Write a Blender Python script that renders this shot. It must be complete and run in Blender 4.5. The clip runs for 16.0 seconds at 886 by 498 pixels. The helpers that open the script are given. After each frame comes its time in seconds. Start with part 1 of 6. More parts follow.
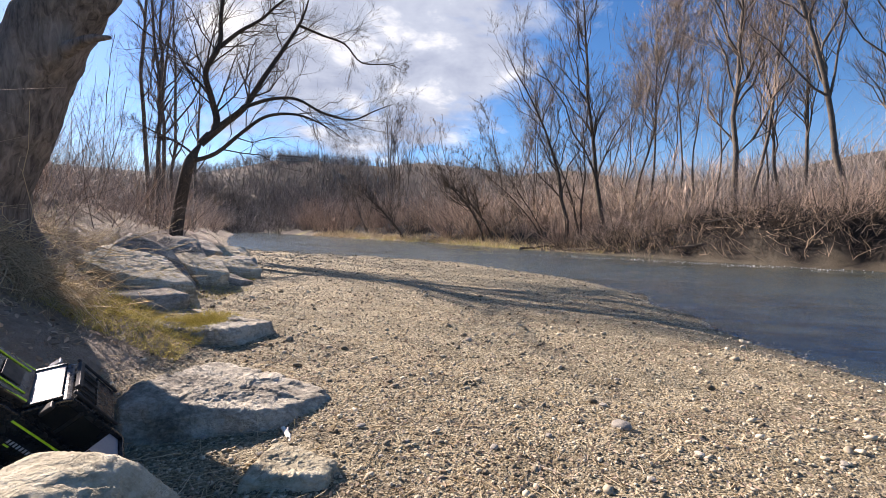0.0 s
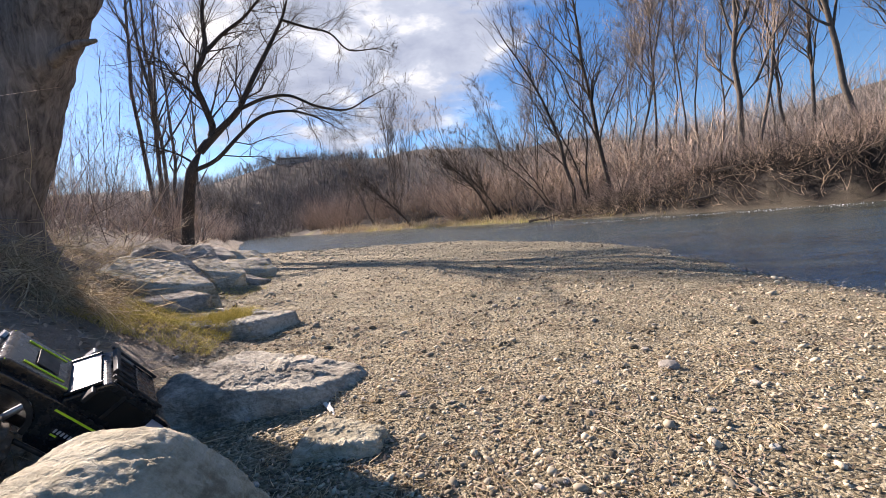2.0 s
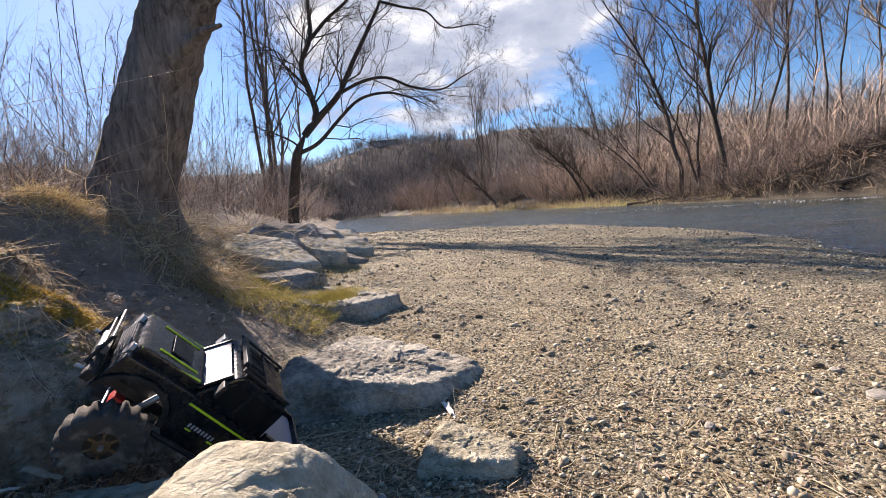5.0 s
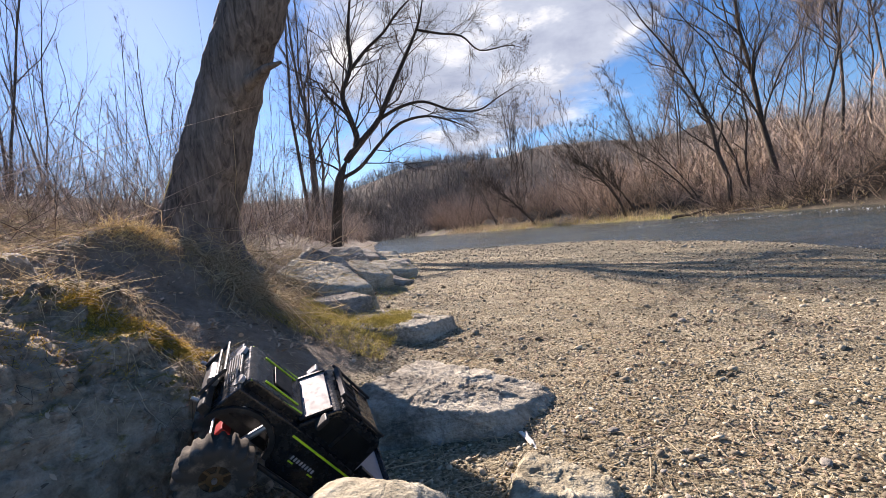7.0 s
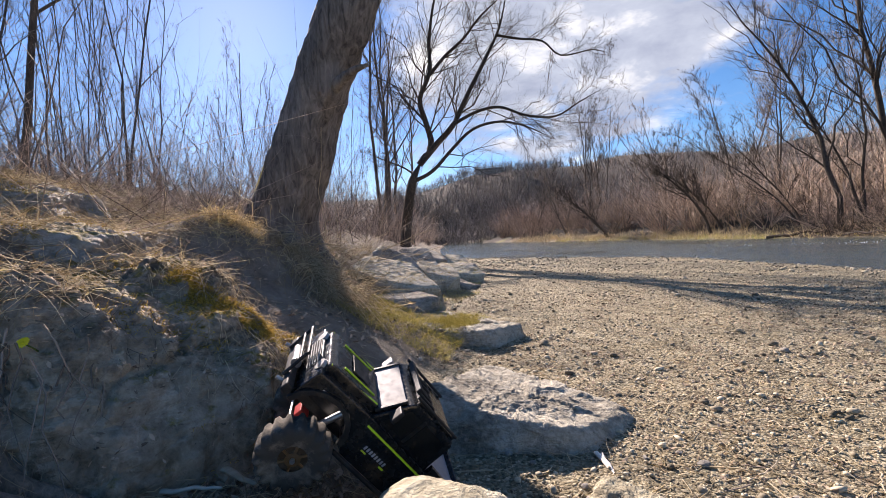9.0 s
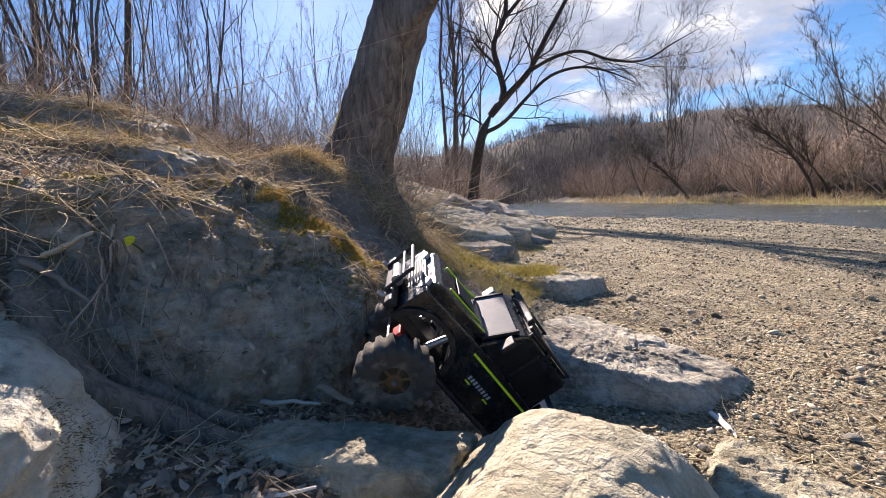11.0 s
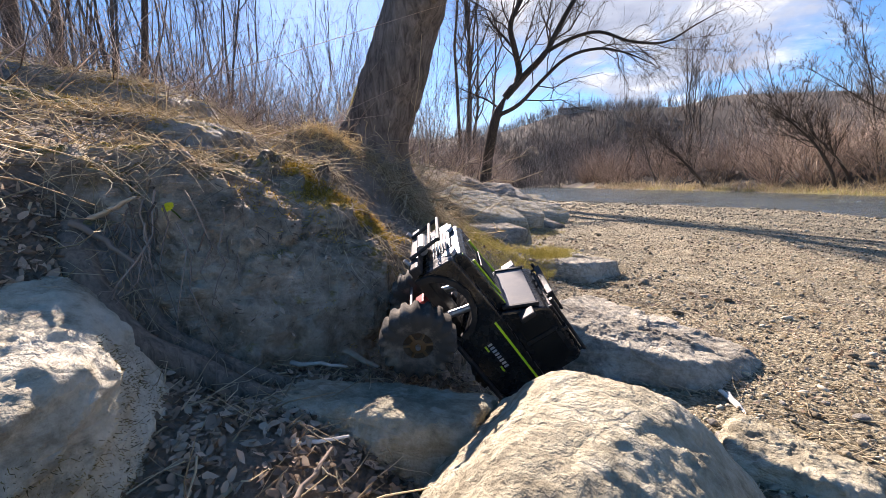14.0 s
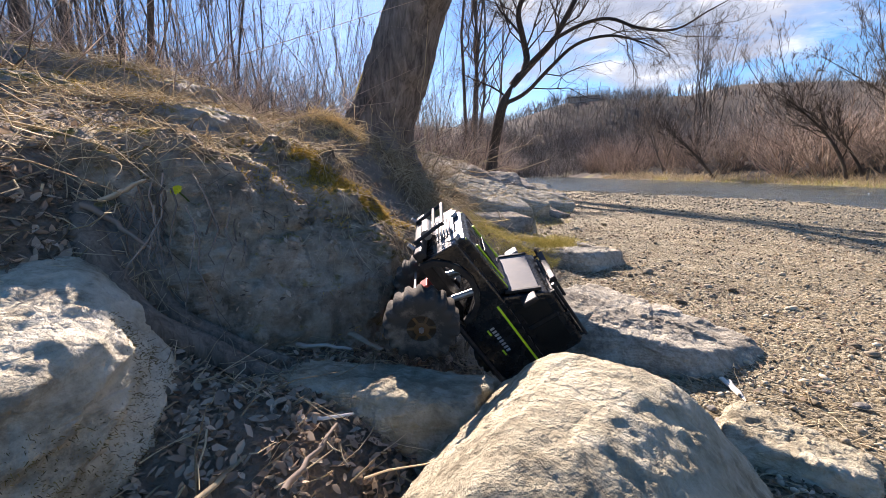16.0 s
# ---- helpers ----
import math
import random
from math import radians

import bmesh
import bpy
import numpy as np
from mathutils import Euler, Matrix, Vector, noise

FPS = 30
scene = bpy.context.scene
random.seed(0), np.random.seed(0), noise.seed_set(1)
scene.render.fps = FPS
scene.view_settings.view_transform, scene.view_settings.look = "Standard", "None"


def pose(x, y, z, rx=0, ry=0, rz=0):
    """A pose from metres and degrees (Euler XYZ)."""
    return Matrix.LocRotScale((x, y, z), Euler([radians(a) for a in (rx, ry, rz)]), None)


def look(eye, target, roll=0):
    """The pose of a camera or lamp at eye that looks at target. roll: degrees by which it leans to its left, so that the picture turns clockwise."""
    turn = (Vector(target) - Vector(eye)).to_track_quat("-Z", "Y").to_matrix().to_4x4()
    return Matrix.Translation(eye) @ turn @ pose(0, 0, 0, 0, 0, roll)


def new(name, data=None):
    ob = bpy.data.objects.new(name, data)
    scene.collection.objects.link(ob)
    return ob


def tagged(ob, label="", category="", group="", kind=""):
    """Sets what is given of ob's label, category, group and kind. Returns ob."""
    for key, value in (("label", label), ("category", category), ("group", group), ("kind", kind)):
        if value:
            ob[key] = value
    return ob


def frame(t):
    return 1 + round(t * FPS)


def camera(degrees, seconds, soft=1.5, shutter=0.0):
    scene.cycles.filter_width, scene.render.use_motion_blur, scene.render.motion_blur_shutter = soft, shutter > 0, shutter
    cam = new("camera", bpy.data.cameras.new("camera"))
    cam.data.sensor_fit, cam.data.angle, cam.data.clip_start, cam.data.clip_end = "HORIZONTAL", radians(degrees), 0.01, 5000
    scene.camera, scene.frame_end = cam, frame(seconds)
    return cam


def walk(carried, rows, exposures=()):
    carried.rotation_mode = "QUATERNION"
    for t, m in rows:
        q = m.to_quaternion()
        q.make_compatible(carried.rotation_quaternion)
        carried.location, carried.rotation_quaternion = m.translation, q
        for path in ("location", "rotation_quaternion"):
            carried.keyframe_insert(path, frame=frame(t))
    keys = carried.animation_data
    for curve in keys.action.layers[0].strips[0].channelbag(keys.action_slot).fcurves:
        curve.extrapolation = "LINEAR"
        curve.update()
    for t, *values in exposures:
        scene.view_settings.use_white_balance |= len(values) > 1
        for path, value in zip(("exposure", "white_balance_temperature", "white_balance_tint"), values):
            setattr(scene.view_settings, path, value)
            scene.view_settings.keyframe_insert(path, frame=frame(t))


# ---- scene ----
cam = camera(91.8, 16.0, soft=0.8)
PATH = [
    (0, (0.369, -0.246, 0.781), (0.482, 1.75, 0.706), 1.4),
    (0.5, (0.326, -0.224, 0.707), (0.405, 1.773, 0.615), -8.0),
    (1, (0.363, -0.234, 0.687), (0.436, 1.762, 0.575), -6.3),
    (1.5, (0.346, -0.225, 0.685), (0.417, 1.769, 0.553), -5.8),
    (2, (0.31, -0.19, 0.676), (0.378, 1.804, 0.531), -5.4),
    (2.5, (0.235, -0.151, 0.668), (0.299, 1.842, 0.505), -5.1),
    (3, (0.182, -0.124, 0.708), (0.247, 1.868, 0.541), -5.5),
    (3.5, (0.162, -0.073, 0.691), (0.176, 1.92, 0.52), -6.0),
    (4, (0.155, -0.014, 0.673), (-0.05, 1.961, 0.435), -6.1),
    (6.5, (0.073, 0.007, 0.728), (-0.324, 1.964, 0.624), -5.0),
    (7, (0.026, -0.007, 0.722), (-0.458, 1.931, 0.632), -6.5),
    (7.5, (0.029, 0.022, 0.719), (-0.518, 1.945, 0.656), -5.3),
    (8, (0.025, 0.021, 0.702), (-0.608, 1.918, 0.648), -4.4),
    (8.5, (0.009, 0.012, 0.697), (-0.705, 1.88, 0.648), -3.4),
    (9, (-0.027, 0.013, 0.704), (-0.796, 1.859, 0.667), -3.3),
    (9.5, (-0.069, 0.03, 0.678), (-0.901, 1.848, 0.646), -2.7),
    (10, (-0.138, 0.078, 0.636), (-1.092, 1.832, 0.513), -2.5),
    (12.5, (-0.174, 0.05, 0.611), (-1.227, 1.732, 0.358), -1.4),
    (13, (-0.17, 0.045, 0.606), (-1.224, 1.723, 0.338), -1.1),
    (13.5, (-0.172, 0.036, 0.603), (-1.229, 1.71, 0.321), -0.8),
    (14, (-0.173, 0.032, 0.601), (-1.238, 1.699, 0.306), -0.6),
    (14.5, (-0.169, 0.032, 0.598), (-1.242, 1.692, 0.293), -0.4),
    (15, (-0.166, 0.034, 0.599), (-1.244, 1.689, 0.281), -0.4),
    (15.5, (-0.165, 0.031, 0.595), (-1.244, 1.682, 0.264), -0.4),
    (16, (-0.166, 0.025, 0.594), (-1.246, 1.672, 0.25), -0.2),
]
walk(cam, [(t, look(e, g, r)) for t, e, g, r in PATH], exposures=[(0, 1.43, 6750, 24), (10, 1.40, 6750, 24), (12.3, 1.60, 6750, 24), (16, 1.60, 6750, 24)])

# ---- light ----
SUN_AZ, SUN_EL = 46.9, 28.0          # degrees left of +y, and above the horizon
sun_dir = Vector((-math.sin(radians(SUN_AZ)) * math.cos(radians(SUN_EL)),
                  math.cos(radians(SUN_AZ)) * math.cos(radians(SUN_EL)), math.sin(radians(SUN_EL))))
sun_data = bpy.data.lights.new("sun", "SUN")
sun_data.energy, sun_data.angle, sun_data.color = 4.8, radians(0.53), (1.0, 0.93, 0.82)
sun_lamp = new("sun", sun_data)
sun_lamp.matrix_world = look((0, 0, 30), Vector((0, 0, 30)) - sun_dir)


def link(nt, a, b):
    nt.links.new(a, b)


def node(nt, kind, **values):
    n = nt.nodes.new(kind)
    for key, value in values.items():
        if key in n.inputs:
            n.inputs[key].default_value = value
    return n


def vmath(nt, op, a, b):
    n = nt.nodes.new("ShaderNodeVectorMath")
    n.operation = op
    for slot, v in zip(n.inputs, (a, b)):
        if isinstance(v, bpy.types.NodeSocket):
            link(nt, v, slot)
        else:
            slot.default_value = v
    return n


def fmath(nt, op, a, b=0.0, clamp=False):
    n = nt.nodes.new("ShaderNodeMath")
    n.operation, n.use_clamp = op, clamp
    for slot, v in zip(n.inputs, (a, b)):
        if isinstance(v, bpy.types.NodeSocket):
            link(nt, v, slot)
        else:
            slot.default_value = v
    return n.outputs[0]


def noise_tex(nt, vec, scale, detail=4.0, rough=0.55, distortion=0.0):
    n = node(nt, "ShaderNodeTexNoise", Scale=scale, Detail=detail, Roughness=rough, Distortion=distortion)
    if vec is not None:
        link(nt, vec, n.inputs["Vector"])
    return n.outputs["Fac"]


def ramp(nt, fac, *stops):
    n = nt.nodes.new("ShaderNodeValToRGB")
    while len(n.color_ramp.elements) < len(stops):
        n.color_ramp.elements.new(0.5)
    for e, (pos, col) in zip(n.color_ramp.elements, stops):
        e.position = pos
        e.color = (*col, 1) if isinstance(col, tuple) else (col, col, col, 1)
    link(nt, fac, n.inputs[0])
    return n.outputs[0]


def mix(nt, fac, a, b, mode="MIX"):
    n = nt.nodes.new("ShaderNodeMix")
    n.data_type, n.blend_type = "RGBA", mode
    for slot, v in ((n.inputs[0], fac), (n.inputs[6], a), (n.inputs[7], b)):
        if isinstance(v, bpy.types.NodeSocket):
            link(nt, v, slot)
        else:
            slot.default_value = v if isinstance(v, float) else (*v, 1)
    return n.outputs[2]


world = bpy.data.worlds.new("sky")
scene.world = world
world.use_nodes = True
wt = world.node_tree
wt.nodes.clear()
sky = wt.nodes.new("ShaderNodeTexSky")
sky.sky_type, sky.sun_disc = "NISHITA", False
sky.sun_elevation, sky.sun_rotation = radians(SUN_EL), radians(-SUN_AZ)
sky.air_density, sky.dust_density, sky.ozone_density = 1.0, 0.12, 4.0
way = wt.nodes.new("ShaderNodeTexCoord").outputs["Generated"]
up_part = wt.nodes.new("ShaderNodeSeparateXYZ")
link(wt, way, up_part.inputs[0])
lift = fmath(wt, "ADD", up_part.outputs["Z"], 0.22)
flat = wt.nodes.new("ShaderNodeCombineXYZ")
link(wt, fmath(wt, "DIVIDE", up_part.outputs["X"], lift), flat.inputs[0])
link(wt, fmath(wt, "DIVIDE", up_part.outputs["Y"], lift), flat.inputs[1])
puffs = noise_tex(wt, flat.outputs[0], 1.7, 7.0, 0.58, 0.3)
bank_way = Vector((-0.075, 0.86, 0.50)).normalized()
toward = vmath(wt, "DOT_PRODUCT", way, tuple(bank_way)).outputs["Value"]
cover = fmath(wt, "ADD", fmath(wt, "MULTIPLY", fmath(wt, "SUBTRACT", toward, 0.915), 3.2), puffs)
# cloud cover added behind the view and overhead for neutral fill light
back = fmath(wt, "MULTIPLY", up_part.outputs["Y"], -0.6)
cover = fmath(wt, "ADD", cover, fmath(wt, "MAXIMUM", back, 0.0))
high = fmath(wt, "MULTIPLY", fmath(wt, "SUBTRACT", up_part.outputs["Z"], 0.62), 0.7)
cover = fmath(wt, "ADD", cover, fmath(wt, "MAXIMUM", high, 0.0))
cover = ramp(wt, cover, (0.50, 0.0), (0.66, 1.0))
shade = noise_tex(wt, flat.outputs[0], 2.6, 6.0, 0.6, 0.2)
cloud_col = ramp(wt, shade, (0.34, (1.8, 2.2, 2.8)), (0.52, (2.6, 3.1, 3.6)), (0.70, (6.2, 6.5, 6.1)))
# unseen clouds opposite the sun, boosted beyond front-lit brightness to fill the shade
facing = vmath(wt, "DOT_PRODUCT", way, (math.sin(radians(SUN_AZ)), -math.cos(radians(SUN_AZ)), 0.0)).outputs["Value"]
fill_gain = fmath(wt, "ADD", fmath(wt, "MULTIPLY", fmath(wt, "MAXIMUM", facing, 0.0), 11.0), 0.88)
cloud_col = vmath(wt, "MULTIPLY", cloud_col, fill_gain).outputs[0]
vivid = node(wt, "ShaderNodeHueSaturation", Saturation=1.22, Value=0.62)
link(wt, sky.outputs[0], vivid.inputs["Color"])
sky_mix = mix(wt, cover, vivid.outputs[0], cloud_col)
ground_bg = node(wt, "ShaderNodeBackground", Strength=0.098)
link(wt, sky_mix, ground_bg.inputs["Color"])
wout = wt.nodes.new("ShaderNodeOutputWorld")
link(wt, ground_bg.outputs[0], wout.inputs[0])


# ---- materials ----
def material(name, rough=0.9, metal=0.0, spec=0.3):
    m = bpy.data.materials.new(name)
    m.use_nodes = True
    nt = m.node_tree
    b = nt.nodes["Principled BSDF"]
    b.inputs["Roughness"].default_value = rough
    b.inputs["Metallic"].default_value = metal
    b.inputs["Specular IOR Level"].default_value = spec
    return m, nt, b


def coords(nt):
    return nt.nodes.new("ShaderNodeTexCoord").outputs["Object"]


def relief(nt, b, height, strength, distance):
    n = node(nt, "ShaderNodeBump", Strength=strength, Distance=distance)
    link(nt, height, n.inputs["Height"])
    link(nt, n.outputs[0], b.inputs["Normal"])


def stretched(nt, vec, scale):
    n = node(nt, "ShaderNodeMapping")
    n.inputs["Scale"].default_value = scale
    link(nt, vec, n.inputs["Vector"])
    return n.outputs[0]


def rock_material(name, dark, mid, light, moss=0.0, dirt=0.0):
    m, nt, b = material(name, 0.88)
    co = coords(nt)
    big = noise_tex(nt, co, 3.5, 5, 0.6)
    fine = noise_tex(nt, co, 45, 6, 0.7)
    layer = noise_tex(nt, stretched(nt, co, (6, 9, 45)), 1.0, 5, 0.65, 0.6)
    tone = fmath(nt, "ADD", fmath(nt, "MULTIPLY", big, 0.45), fmath(nt, "ADD", fmath(nt, "MULTIPLY", fine, 0.33), fmath(nt, "MULTIPLY", layer, 0.22)))
    col = ramp(nt, tone, (0.42, dark), (0.50, mid), (0.585, light))
    specks = ramp(nt, noise_tex(nt, co, 22, 3, 0.6), (0.60, 0.0), (0.68, 1.0))
    col = mix(nt, fmath(nt, "MULTIPLY", specks, 0.5), col, light)
    geo = nt.nodes.new("ShaderNodeNewGeometry")
    nz = nt.nodes.new("ShaderNodeSeparateXYZ")
    link(nt, geo.outputs["Normal"], nz.inputs[0])
    if dirt:
        mud = ramp(nt, fmath(nt, "ADD", noise_tex(nt, co, 7, 5, 0.65), dirt - 0.5), (0.45, 0.0), (0.62, 1.0))
        col = mix(nt, mud, col, ramp(nt, noise_tex(nt, co, 13, 6, 0.7), (0.38, (0.13, 0.10, 0.066)), (0.52, (0.33, 0.26, 0.18)), (0.66, (0.56, 0.455, 0.325))))
    if moss:
        patch = fmath(nt, "ADD", fmath(nt, "MULTIPLY", nz.outputs["Z"], 0.35), noise_tex(nt, co, 9, 6, 0.7))
        patch = ramp(nt, fmath(nt, "ADD", patch, moss - 0.5), (0.66, 0.0), (0.78, 1.0))
        tuft = ramp(nt, noise_tex(nt, co, 160, 3, 0.7), (0.35, (0.13, 0.10, 0.03)), (0.55, (0.32, 0.235, 0.06)), (0.72, (0.48, 0.36, 0.10)))
        col = mix(nt, patch, col, tuft)
    link(nt, col, b.inputs["Base Color"])
    crack = node(nt, "ShaderNodeTexVoronoi", Scale=11.0)
    crack.feature = "DISTANCE_TO_EDGE"
    bent = vmath(nt, "ADD", co, (0, 0, 0)).outputs[0]
    link(nt, stretched(nt, bent, (1, 1.3, 2.6)), crack.inputs["Vector"])
    split = ramp(nt, crack.outputs["Distance"], (0.0, 0.0), (0.05, 1.0))
    h = fmath(nt, "ADD", fmath(nt, "MULTIPLY", fine, 1.0), fmath(nt, "ADD", fmath(nt, "MULTIPLY", layer, 1.3), noise_tex(nt, co, 150, 3, 0.7)))
    h = fmath(nt, "ADD", h, fmath(nt, "MULTIPLY", split, 0.25))
    h = fmath(nt, "ADD", h, fmath(nt, "MULTIPLY", noise_tex(nt, co, 11, 9, 0.72, 0.4), 2.0))
    relief(nt, b, h, 0.8, 0.012)
    return m


def bark_material(name, dark, light, scale=1.0, moss=0.0):
    m, nt, b = material(name, 0.95)
    co = coords(nt)
    ridges = noise_tex(nt, stretched(nt, co, (26 * scale, 26 * scale, 4.5 * scale)), 1.0, 6, 0.65, 0.8)
    broad = noise_tex(nt, co, 2.2 * scale, 4, 0.6)
    tone = fmath(nt, "ADD", fmath(nt, "MULTIPLY", ridges, 0.65), fmath(nt, "MULTIPLY", broad, 0.35))
    col = ramp(nt, tone, (0.36, dark), (0.62, light))
    if moss:
        green = ramp(nt, fmath(nt, "ADD", noise_tex(nt, co, 5, 5, 0.7), moss - 0.5), (0.52, 0.0), (0.64, 1.0))
        col = mix(nt, green, col, (0.11, 0.10, 0.03))
    link(nt, col, b.inputs["Base Color"])
    relief(nt, b, ridges, 0.9, 0.03 / scale)
    return m


def plain_material(name, a, c, scale=8.0, rough=0.85, spec=0.3, per_object=False, island=False, metal=0.0, bumpy=0.0, thin=0.0):
    m, nt, b = material(name, rough, metal, spec)
    co = coords(nt)
    f = noise_tex(nt, co, scale, 5, 0.6)
    if per_object:
        f = fmath(nt, "ADD", fmath(nt, "MULTIPLY", f, 0.5), fmath(nt, "MULTIPLY", nt.nodes.new("ShaderNodeObjectInfo").outputs["Random"], 0.5))
    if island:
        f = fmath(nt, "ADD", fmath(nt, "MULTIPLY", f, 0.4), fmath(nt, "MULTIPLY", nt.nodes.new("ShaderNodeNewGeometry").outputs["Random Per Island"], 0.6))
    col = ramp(nt, f, (0.25, a), (0.75, c))
    link(nt, col, b.inputs["Base Color"])
    if thin:
        glow = nt.nodes.new("ShaderNodeBsdfTranslucent")
        link(nt, col, glow.inputs["Color"])
        both = nt.nodes.new("ShaderNodeMixShader")
        both.inputs[0].default_value = thin
        link(nt, b.outputs[0], both.inputs[1])
        link(nt, glow.outputs[0], both.inputs[2])
        link(nt, both.outputs[0], nt.nodes["Material Output"].inputs[0])
    if bumpy:
        relief(nt, b, noise_tex(nt, co, scale * 4, 5, 0.7), 0.6, bumpy)
    return m


ROCK = rock_material("grey_schist", (0.17, 0.15, 0.115), (0.37, 0.335, 0.26), (0.58, 0.53, 0.42))
ROCK_WARM = rock_material("buff_schist", (0.26, 0.225, 0.15), (0.46, 0.41, 0.285), (0.62, 0.57, 0.43))
ROCK_MOSSY = rock_material("mossy_schist", (0.15, 0.12, 0.083), (0.41, 0.335, 0.24), (0.62, 0.53, 0.40), moss=0.38, dirt=0.50)
ROCK_MOSS_SOME = rock_material("part_mossy_schist", (0.23, 0.20, 0.135), (0.43, 0.38, 0.275), (0.60, 0.545, 0.42), moss=0.30, dirt=0.30)
ROCK_BANK = rock_material("bank_schist", (0.13, 0.115, 0.09), (0.27, 0.245, 0.20), (0.44, 0.40, 0.33), moss=0.22, dirt=0.15)
ROCK_LAYERED = rock_material("layered_schist", (0.30, 0.26, 0.18), (0.58, 0.52, 0.38), (0.76, 0.70, 0.55), moss=0.22, dirt=0.18)
ROCK_DIRTY = rock_material("muddy_schist", (0.16, 0.15, 0.13), (0.32, 0.295, 0.25), (0.52, 0.48, 0.41), moss=0.40, dirt=0.46)
BARK_OLD = bark_material("old_willow_bark", (0.055, 0.045, 0.037), (0.31, 0.26, 0.215), 1.0, moss=0.34)
BARK_DARK = bark_material("dark_bark", (0.03, 0.025, 0.02), (0.105, 0.082, 0.062), 1.5)
BARK_GREY = bark_material("grey_bark", (0.055, 0.046, 0.038), (0.17, 0.14, 0.11), 1.2)
TWIG_BROWN = plain_material("brown_twigs", (0.10, 0.078, 0.06), (0.38, 0.295, 0.225), 3.0, island=True)
TWIG_TAN = plain_material("tan_brush", (0.09, 0.066, 0.045), (0.52, 0.395, 0.275), 3.0, island=True)
TWIG_RED = plain_material("reddish_brush", (0.10, 0.072, 0.056), (0.60, 0.46, 0.355), 2.0, island=True)
TWIG_FAR = plain_material("far_woods_twigs", (0.09, 0.077, 0.068), (0.42, 0.36, 0.31), 0.2, island=True)
STRAW = plain_material("dry_straw", (0.38, 0.30, 0.18), (0.80, 0.68, 0.46), 6.0, island=True, thin=0.4)
GOLD_GRASS = plain_material("golden_dry_grass", (0.58, 0.44, 0.20), (0.92, 0.76, 0.42), 6.0, island=True, thin=0.5)
GRASS = plain_material("short_moss_grass", (0.40, 0.355, 0.09), (0.80, 0.69, 0.27), 4.0, island=True, thin=0.4)
LEAF = plain_material("dead_leaves", (0.19, 0.14, 0.10), (0.66, 0.52, 0.38), 5.0, island=True, thin=0.25)
DRIFTWOOD = plain_material("bleached_driftwood", (0.30, 0.225, 0.14), (0.62, 0.51, 0.37), 40.0, per_object=True, bumpy=0.003)
BLEACHED = plain_material("sun_bleached_wood", (0.52, 0.46, 0.36), (0.80, 0.75, 0.66), 40.0, per_object=True, bumpy=0.002)
PEBBLE = plain_material("river_pebbles", (0.11, 0.09, 0.058), (0.60, 0.52, 0.37), 60.0, rough=0.8, island=True)
ROOT = bark_material("root_bark", (0.10, 0.08, 0.06), (0.34, 0.27, 0.20), 3.0)


